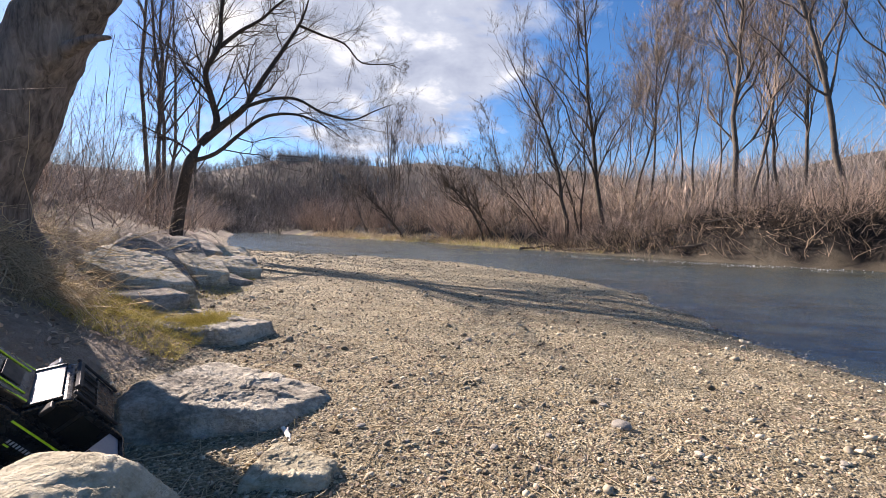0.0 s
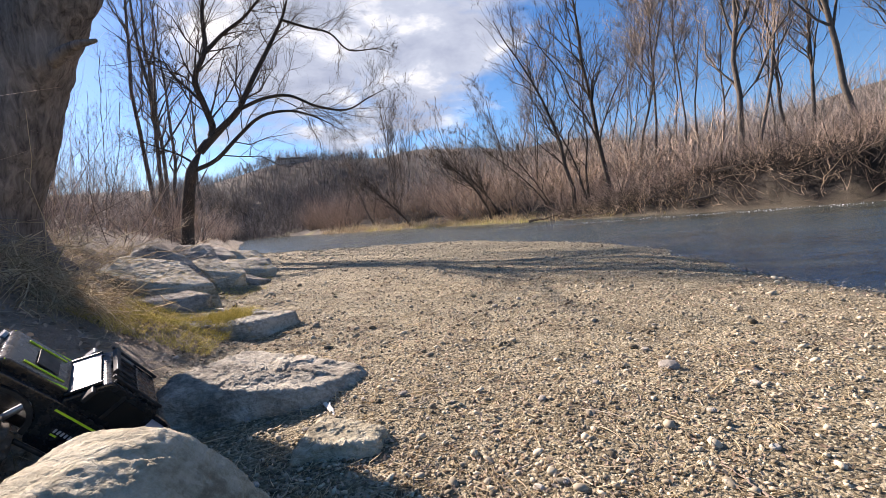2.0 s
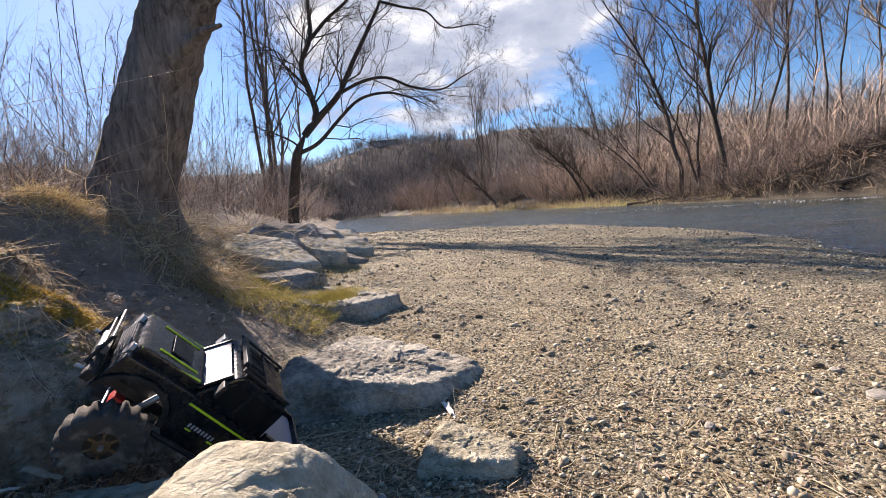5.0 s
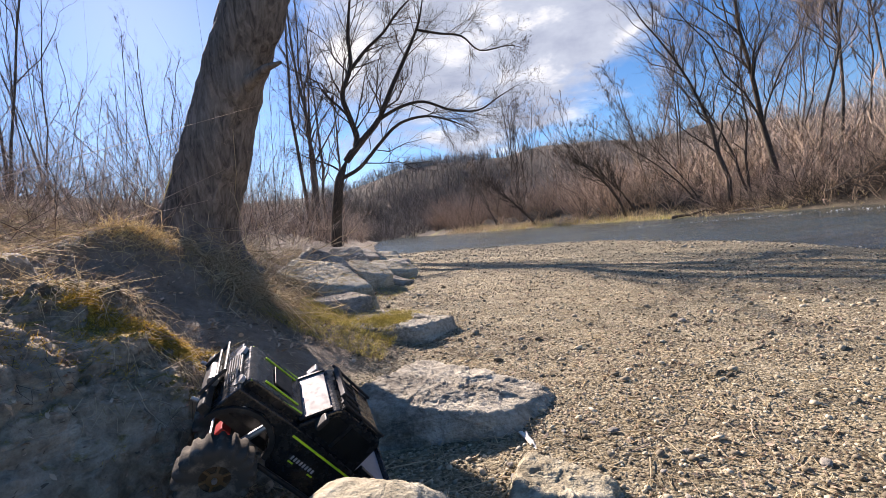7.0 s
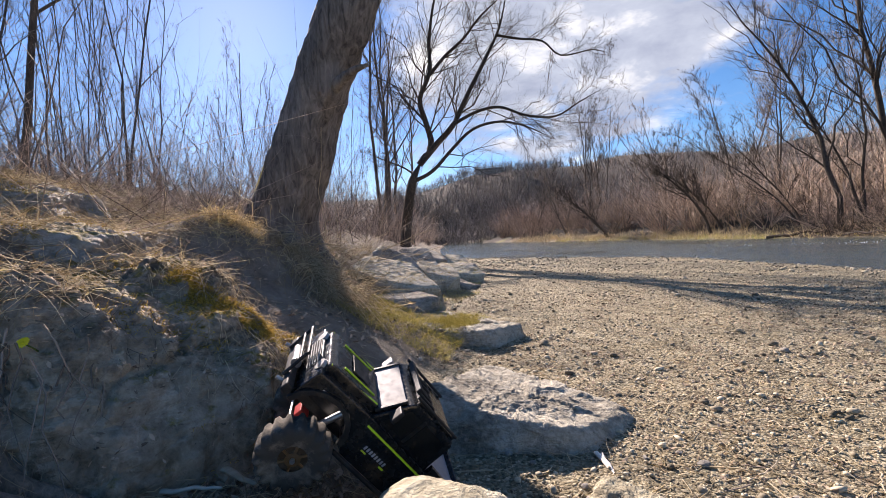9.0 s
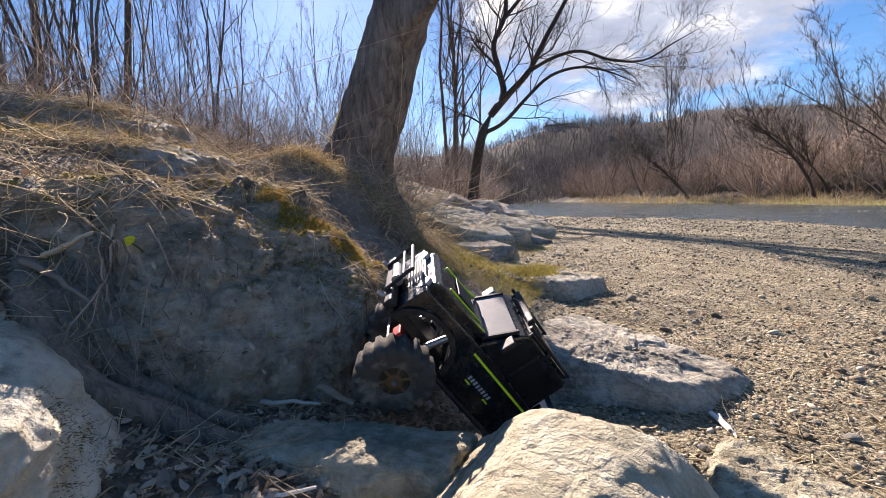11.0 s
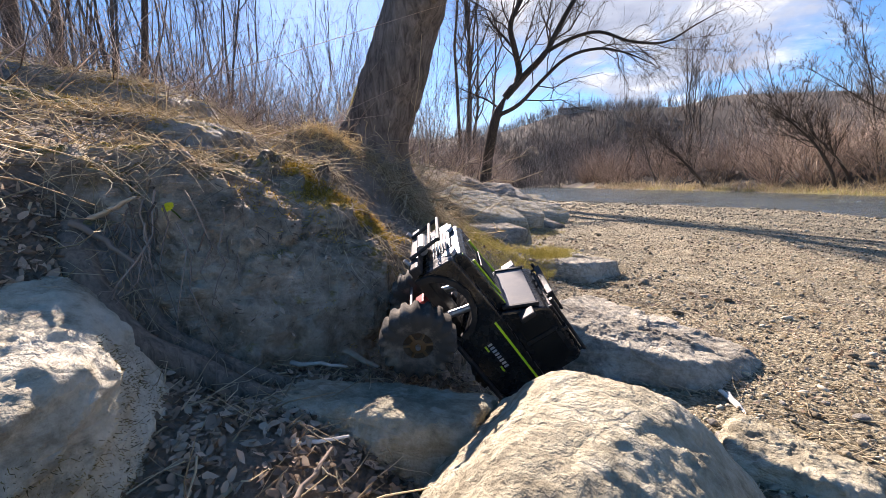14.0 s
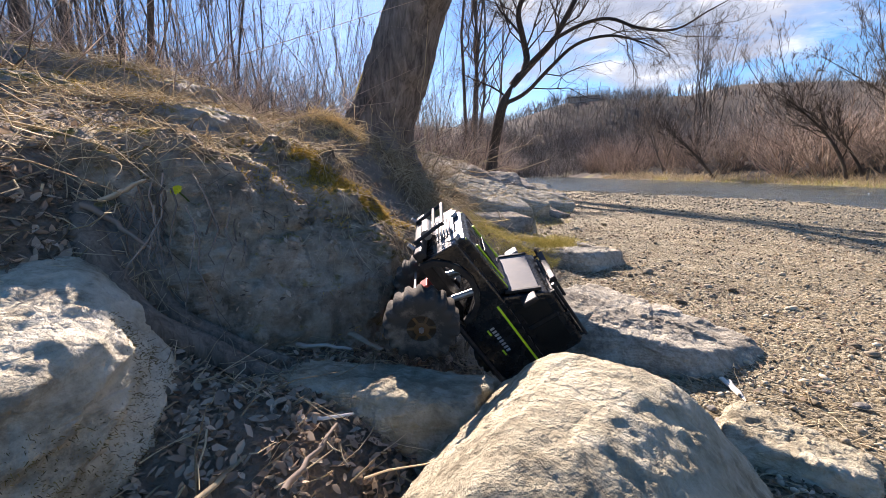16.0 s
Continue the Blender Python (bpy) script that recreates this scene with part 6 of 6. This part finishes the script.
root([(-1.25, 0.36, 0.60), (-1.06, 0.295, 0.49), (-0.99, 0.295, 0.415), (-0.925, 0.318, 0.352), (-0.877, 0.379, 0.302), (-0.802, 0.418, 0.264), (-0.73, 0.475, 0.232)], [0.030, 0.030, 0.029, 0.027, 0.025, 0.022, 0.012], "thick brown tree root in the leaf litter")
root([(-1.04, 0.36, 0.44), (-0.965, 0.37, 0.355), (-0.91, 0.41, 0.312), (-0.85, 0.45, 0.275), (-0.78, 0.51, 0.24)], [0.020, 0.020, 0.018, 0.016, 0.010], "thin brown tree root in the leaf litter")
s = Strands(81)
n = 46
at = np.stack([s.rng.uniform(-1.12, -0.96, n), s.rng.uniform(0.36, 0.52, n), s.rng.uniform(0.50, 0.60, n)], -1)
h = s.grow(at, np.stack([0.35 + s.rng.normal(size=n) * 0.3, -0.25 + s.rng.normal(size=n) * 0.3, -1 + 0 * at[:, 0]], -1), s.rng.uniform(0.08, 0.26, n), 0.0022, 5, 4, 0.2, 0.03)
s.shoots(*h, 2, 0.3, 0.5, 0.4, -0.2, 0.6, 3, 3)
mesh_thing("hanging_roots", s.mesh("hanging_roots"), TWIG_BROWN, "fine roots hanging over the dark boulder", "roots", kind="stuff")
YELLOW = plain_material("yellow_petals", (0.70, 0.55, 0.01), (0.85, 0.72, 0.03), 30.0)
STALK = plain_material("green_stalk", (0.07, 0.10, 0.02), (0.16, 0.19, 0.04), 30.0)
flower = empty("coltsfoot_flower", pose(-1.018, 0.425, 0.566, 50, 0, 30), "small bright yellow flower among hanging roots", "flower")
v, f = [], []
for k in range(16):
    a = k * 2 * math.pi / 16
    b0 = len(v)
    for rr, w, z in ((0.002, 0.0012, 0), (0.008, 0.0022, 0.002), (0.0115, 0.0008, 0.001)):
        for sgn in (-1, 1):
            v.append((rr * math.cos(a) - sgn * w * math.sin(a), rr * math.sin(a) + sgn * w * math.cos(a), z))
    f += [(b0, b0 + 1, b0 + 3, b0 + 2), (b0 + 2, b0 + 3, b0 + 5, b0 + 4)]
np_part("petals", mesh_of("petals", v, f), YELLOW, flower)
bm = bmesh.new()
bmesh.ops.create_uvsphere(bm, u_segments=10, v_segments=6, radius=0.0035)
part("flower_head", bm, YELLOW, flower, smooth=True)
s = Strands(2)
s.add(*tube_path([(0, 0, 0), (0.004, 0, -0.02), (0.0, 0.003, -0.045)], [0.0014, 0.0016, 0.0018]), 6)
np_part("stalk", s.mesh("stalk"), STALK, flower)


# ---- the model truck ----
def painted(name, col, rough, spec=0.5, metal=0.0, dust=0.25):
    m, nt, b = material(name, rough, metal, spec)
    co = coords(nt)
    d = ramp(nt, noise_tex(nt, co, 28, 6, 0.7), (0.48, 0.0), (0.75, dust))
    link(nt, mix(nt, d, col, (0.30, 0.26, 0.20)), b.inputs["Base Color"])
    link(nt, ramp(nt, noise_tex(nt, co, 60, 4, 0.6), (0.3, rough), (0.8, min(1.0, rough + 0.25))), b.inputs["Roughness"])
    return m


BODY = painted("black_glossy_body", (0.008, 0.009, 0.011), 0.16, 0.55, dust=0.10)
TRIM = painted("black_plastic", (0.012, 0.012, 0.013), 0.45, 0.4, dust=0.2)
NEON = painted("neon_yellow_decal", (0.62, 0.85, 0.03), 0.4, dust=0.15)
WHITE = painted("white_decal", (0.42, 0.42, 0.42), 0.4, dust=0.1)
RUBBER = painted("dusty_rubber", (0.07, 0.062, 0.052), 0.9, 0.2, dust=0.9)
RIM = painted("dark_bronze", (0.07, 0.045, 0.026), 0.6, 0.4, 0.3, dust=0.5)
GOLD = painted("bronze_rim", (0.20, 0.115, 0.05), 0.5, 0.5, 0.6, dust=0.5)
STEEL = painted("silver_steel", (0.40, 0.40, 0.40), 0.32, 0.5, 0.9, dust=0.3)
RED = painted("red_plastic", (0.55, 0.02, 0.02), 0.35)
DARKGLASS = painted("smoked_window", (0.006, 0.006, 0.007), 0.06, 0.7, dust=0.06)
SCREEN = painted("dusty_windscreen", (0.12, 0.125, 0.135), 0.45, 0.3, 0.1, dust=0.3)
BEDLID = painted("grey_bed_cover", (0.30, 0.32, 0.36), 0.35, 0.5, 0.3, dust=0.2)

FWD, LEFT = Vector((-0.363, -0.487, 0.794)).normalized(), Vector((0.546, -0.802, -0.242))
LEFT = (LEFT - FWD * LEFT.dot(FWD)).normalized()
UP = FWD.cross(LEFT)
TRUCK_AT, TRUCK_SCALE = Vector((-0.643, 0.775, 0.226)), 0.97
tm = Matrix((FWD, LEFT, UP)).transposed().to_4x4()
truck = empty("model_truck", Matrix.Translation(TRUCK_AT) @ tm @ Matrix.Scale(TRUCK_SCALE, 4), "black radio-controlled crawler pickup with neon stripes climbing nose up", "toy truck")


def prism(profile, y0, y1, bevel=0.0):
    """A solid from a side profile of (x, z), between two widths."""
    bm = bmesh.new()
    vs = [[bm.verts.new((x, y, z)) for x, z in profile] for y in (y0, y1)]
    n = len(profile)
    bm.faces.new(vs[0])
    bm.faces.new(vs[1][::-1])
    for i in range(n):
        j = (i + 1) % n
        bm.faces.new((vs[0][j], vs[0][i], vs[1][i], vs[1][j]))
    bmesh.ops.recalc_face_normals(bm, faces=bm.faces)
    if bevel:
        bmesh.ops.bevel(bm, geom=bm.edges[:], offset=bevel, segments=2, affect="EDGES", profile=0.6)
    return bm


def rod(a, b, r, sides=10):
    bm = bmesh.new()
    a, b = Vector(a), Vector(b)
    d = b - a
    m = Matrix.Translation((a + b) / 2) @ d.to_track_quat("Z", "Y").to_matrix().to_4x4()
    bmesh.ops.create_cone(bm, cap_ends=True, segments=sides, radius1=r, radius2=r, depth=d.length, matrix=m)
    return bm


# lower body side with wheel arches, hood, cab, bed
W = 0.098


def arch(cx, r, z0, n=7):
    return [(cx + r * math.cos(a), z0 + r * math.sin(a) * 0.82) for a in [math.pi * (n - 1 - i) / (n - 1) for i in range(n)]]


side = [(-0.235, 0.105), *arch(-0.155, 0.068, 0.095), (-0.07, 0.082), (0.07, 0.082), *arch(0.160, 0.076, 0.098), (0.237, 0.125), (0.234, 0.172), (0.085, 0.18), (-0.235, 0.172)]
part("lower_body", prism(side, -W, W, 0.003), BODY, truck)
part("hood", prism([(0.228, 0.165), (0.226, 0.186), (0.215, 0.192), (0.085, 0.198), (0.083, 0.165)], -0.075, 0.075, 0.004), BODY, truck)
part("hood_vent", box((0.05, 0.07, 0.003), (0.14, 0, 0.197), 0.001), TRIM, truck)
part("cab", prism([(0.082, 0.168), (0.082, 0.184), (0.048, 0.252), (0.038, 0.262), (-0.088, 0.262), (-0.096, 0.252), (-0.10, 0.168)], -0.088, 0.088, 0.005), BODY, truck)
part("roof_panel", prism([(0.035, 0.2622), (-0.02, 0.2622), (-0.02, 0.2665), (0.035, 0.2665)], -0.07, 0.07, 0.0012), TRIM, truck)
part("roof_panel", prism([(-0.026, 0.2622), (-0.086, 0.2622), (-0.086, 0.2675), (-0.026, 0.2675)], -0.078, 0.078, 0.0015), BODY, truck)
ws = Matrix.Translation((0.067, 0, 0.219)) @ Matrix.Rotation(math.atan2(-0.034, 0.068), 4, "Y")
bm = box((0.003, 0.150, 0.062), (0, 0, 0), 0.001)
bmesh.ops.transform(bm, matrix=Matrix.Translation((0.0025, 0, 0)) @ ws, verts=bm.verts)
part("windscreen", bm, SCREEN, truck, "dusty silver-grey windscreen")
for y in (-0.078, 0.078):
    bm = box((0.006, 0.007, 0.07), (0, 0, 0), 0.001)
    bmesh.ops.transform(bm, matrix=Matrix.Translation((0.004, y, 0)) @ ws, verts=bm.verts)
    part("windscreen_pillar", bm, TRIM, truck)
for sgn in (-1, 1):
    y = sgn * 0.0885
    part("front_window", prism([(0.062, 0.19), (0.038, 0.246), (0.0, 0.246), (0.0, 0.19)], y - 0.001, y + 0.001, 0.0005), DARKGLASS, truck)
    part("rear_window", prism([(-0.012, 0.19), (-0.012, 0.246), (-0.078, 0.246), (-0.083, 0.19)], y - 0.001, y + 0.001, 0.0005), DARKGLASS, truck)
    part("window_frame", prism([(-0.002, 0.186), (-0.002, 0.25), (-0.010, 0.25), (-0.010, 0.186)], y - 0.002, y + 0.002, 0.0006), TRIM, truck)
    part("stripe", prism([(0.08, 0.1615), (0.08, 0.166), (-0.232, 0.166), (-0.232, 0.1615)], sgn * W - 0.0014, sgn * W + 0.0014), NEON, truck, "neon yellow stripe")
    part("hood_stripe", prism([(0.222, 0.1865), (0.222, 0.1885), (0.09, 0.1985), (0.09, 0.1965)], sgn * 0.071 - 0.003, sgn * 0.071 + 0.003), NEON, truck, "neon yellow stripe")
    part("hood_stripe", prism([(0.19, 0.1935), (0.19, 0.1960), (0.10, 0.1995), (0.10, 0.1975)], sgn * 0.05 - 0.002, sgn * 0.05 + 0.002), NEON, truck, "neon yellow stripe")
    part("corner_decal", prism([(-0.231, 0.11), (-0.231, 0.16), (-0.236, 0.16), (-0.236, 0.11)], sgn * W - 0.002, sgn * W + 0.0016), NEON, truck)
    for k in range(8):
        part("lettering_bar", prism([(0.045 - k * 0.0085, 0.124), (0.045 - k * 0.0085, 0.133), (0.0405 - k * 0.0085, 0.133), (0.0405 - k * 0.0085, 0.124)], sgn * W - 0.0008, sgn * W + 0.0012), WHITE, truck)
    for x0 in (0.045, -0.012):
        part("accent_bar", prism([(x0, 0.117), (x0, 0.1205), (x0 - 0.014, 0.1205), (x0 - 0.014, 0.117)], sgn * W - 0.0008, sgn * W + 0.0012), NEON, truck)
    for x0 in (0.06, -0.03):
        part("door_handle", box((0.010, 0.004, 0.004), (x0, sgn * (W + 0.001), 0.153), 0.001), TRIM, truck)
    for (cx, name) in ((0.160, "front_fender"), (-0.155, "rear_fender")):
        outer, inner = arch(cx, 0.078, 0.095, 9), arch(cx, 0.066, 0.095, 9)
        part(name, prism(outer + inner[::-1], sgn * 0.094, sgn * 0.103, 0.001), TRIM, truck)
    part("rock_slider", rod((-0.085, sgn * 0.10, 0.078), (0.085, sgn * 0.10, 0.078), 0.005), TRIM, truck)
    part("roof_rail", rod((0.05, sgn * 0.078, 0.272), (-0.09, sgn * 0.078, 0.272), 0.0035), TRIM, truck)
    for x0 in (0.035, -0.025, -0.085):
        part("rail_foot", rod((x0, sgn * 0.078, 0.26), (x0, sgn * 0.078, 0.272), 0.003), TRIM, truck)
    for y0 in (0.02, 0.045):
        part("roof_bar", rod((0.04, sgn * y0, 0.270), (-0.02, sgn * y0, 0.270), 0.0028), TRIM, truck)
    part("headlight", rod((0.228, sgn * 0.062, 0.168), (0.236, sgn * 0.062, 0.168), 0.013, 16), STEEL, truck, "round silver headlight")
    part("mirror", box((0.010, 0.026, 0.030), (0.062, sgn * 0.104, 0.222), 0.003), STEEL if sgn < 0 else TRIM, truck)
    part("bed_rail", prism([(-0.102, 0.170), (-0.102, 0.196), (-0.232, 0.190), (-0.232, 0.170)], sgn * 0.083, sgn * 0.096, 0.002), BODY, truck)
part("tailgate", box((0.008, 0.17, 0.022), (-0.230, 0, 0.181), 0.001), BODY, truck)
part("bed_cover", box((0.122, 0.162, 0.004), (-0.163, 0, 0.179), 0.001), BEDLID, truck, "scuffed grey bed cover")
for y in (-0.05, 0.05):
    part("latch", box((0.008, 0.012, 0.006), (-0.112, y, 0.184), 0.001), TRIM, truck)
part("grille", box((0.006, 0.10, 0.036), (0.233, 0, 0.150), 0.001), TRIM, truck)
for k in range(5):
    part("grille_slat", box((0.005, 0.096, 0.0028), (0.2365, 0, 0.137 + k * 0.0068)), STEEL, truck)
part("bumper", box((0.018, 0.20, 0.02), (0.250, 0, 0.105), 0.004), TRIM, truck)
part("winch", rod((0.255, -0.03, 0.122), (0.255, 0.03, 0.122), 0.011, 14), STEEL, truck)
for sgn in (-1, 1):
    part("bull_bar", rod((0.262, sgn * 0.055, 0.10), (0.266, sgn * 0.055, 0.166), 0.0036), TRIM, truck)
    part("tow_hook", rod((0.255, sgn * 0.07, 0.098), (0.272, sgn * 0.07, 0.094), 0.004), STEEL, truck)
part("bull_bar", rod((0.266, -0.06, 0.166), (0.266, 0.06, 0.166), 0.0038), TRIM, truck)
part("bull_bar", rod((0.266, -0.055, 0.146), (0.266, 0.055, 0.146), 0.0035), TRIM, truck)
part("light_bar", box((0.012, 0.12, 0.012), (0.045, 0, 0.277), 0.002), TRIM, truck)
part("chassis_rail", box((0.44, 0.06, 0.022), (0.0, 0, 0.080), 0.003), TRIM, truck)
part("gearbox", box((0.07, 0.05, 0.035), (0.0, 0, 0.066), 0.006), TRIM, truck)


def tyre_mesh():
    """A treaded tyre round the y axis."""
    n, prof = 72, [(0.024, -0.019), (0.044, -0.0245), (0.055, -0.024), (0.0595, -0.018), (0.0602, 0.0), (0.0595, 0.018), (0.055, 0.024), (0.044, 0.0245), (0.024, 0.019)]
    v = []
    for i in range(n):
        a = 2 * math.pi * i / n
        lug = 0.0034 if i % 4 > 1 else -0.0026
        for k, (r, y) in enumerate(prof):
            rr = r + (lug if 2 <= k <= 6 else 0)
            yy = y + (0.0022 * (1 if i % 4 > 1 else -1) * (1 if y > 0 else -1) if k in (2, 6) else 0)
            v.append((rr * math.cos(a), yy, rr * math.sin(a)))
    m = len(prof)
    q = [(i * m + k, i * m + k + 1, ((i + 1) % n) * m + k + 1, ((i + 1) % n) * m + k) for i in range(n) for k in range(m - 1)]
    return mesh_of("tyre", v, q)


TYRE = tyre_mesh()
TYRE.materials.append(RUBBER)


def wheel(x, sgn, z):
    w = new("wheel", TYRE)
    w.parent = truck
    w.name = "wheel"
    w.location = (x, sgn * 0.108, z)
    w.scale = (1.15, 1.1, 1.15)
    s_ = sgn
    bm = bmesh.new()
    bmesh.ops.create_cone(bm, cap_ends=True, segments=36, radius1=0.026, radius2=0.026, depth=0.03, matrix=Matrix.Rotation(math.pi / 2, 4, "X"))
    rim = part("rim", bm, RIM, w, "dusty dark bronze rim")
    bm = bmesh.new()
    bmesh.ops.create_cone(bm, cap_ends=True, segments=24, radius1=0.013 if s_ > 0 else 0.009, radius2=0.009 if s_ > 0 else 0.013, depth=0.006, matrix=Matrix.Translation((0, s_ * 0.0175, 0)) @ Matrix.Rotation(math.pi / 2, 4, "X"))
    part("hub_face", bm, GOLD, w, "dusty bronze hub")
    for k in range(6):
        a = k * math.pi / 3
        part("spoke", rod((0.010 * math.cos(a), s_ * 0.017, 0.010 * math.sin(a)), (0.0245 * math.cos(a), s_ * 0.0165, 0.0245 * math.sin(a)), 0.0026, 8), GOLD, w)
    part("wheel_nut", rod((0, s_ * 0.015, 0), (0, s_ * 0.026, 0), 0.0045, 6), STEEL, w)
    return w


for x in (0.155, -0.155):
    for sgn in (-1, 1):
        wheel(x if x < 0 else 0.126 + sgn * 0.014, sgn, 0.0625 if x < 0 else 0.020 + sgn * 0.010)
        part("shock", rod((x * 0.86, sgn * 0.058, 0.075 if x < 0 else 0.05), (x * 0.70, sgn * 0.05, 0.135), 0.0075, 12), STEEL, truck, "silver coil shock absorber")
        part("link_rod", rod((x * 0.95, sgn * 0.045, 0.062 if x < 0 else 0.038), (x * 0.25, sgn * 0.03, 0.07), 0.003), STEEL, truck)
    skew = 0.015 if x > 0 else 0.0
    ax = 0.126 if x > 0 else x
    axle_z = 0.020 if x > 0 else 0.0625
    part("axle", rod((ax - skew, -0.10, axle_z - skew * 0.7), (ax + skew, 0.10, axle_z + skew * 0.7), 0.0085, 12), TRIM, truck)
    bm = bmesh.new()
    bmesh.ops.create_uvsphere(bm, u_segments=14, v_segments=8, radius=0.02, matrix=Matrix.Translation((ax, 0.02, axle_z)))
    part("differential", bm, TRIM, truck, smooth=True)
part("servo", box((0.024, 0.034, 0.020), (0.155, 0.015, 0.050), 0.002), RED, truck, "red steering servo")
part("steering_rod", rod((0.158, -0.085, 0.020), (0.172, 0.085, 0.034), 0.0030), STEEL, truck)
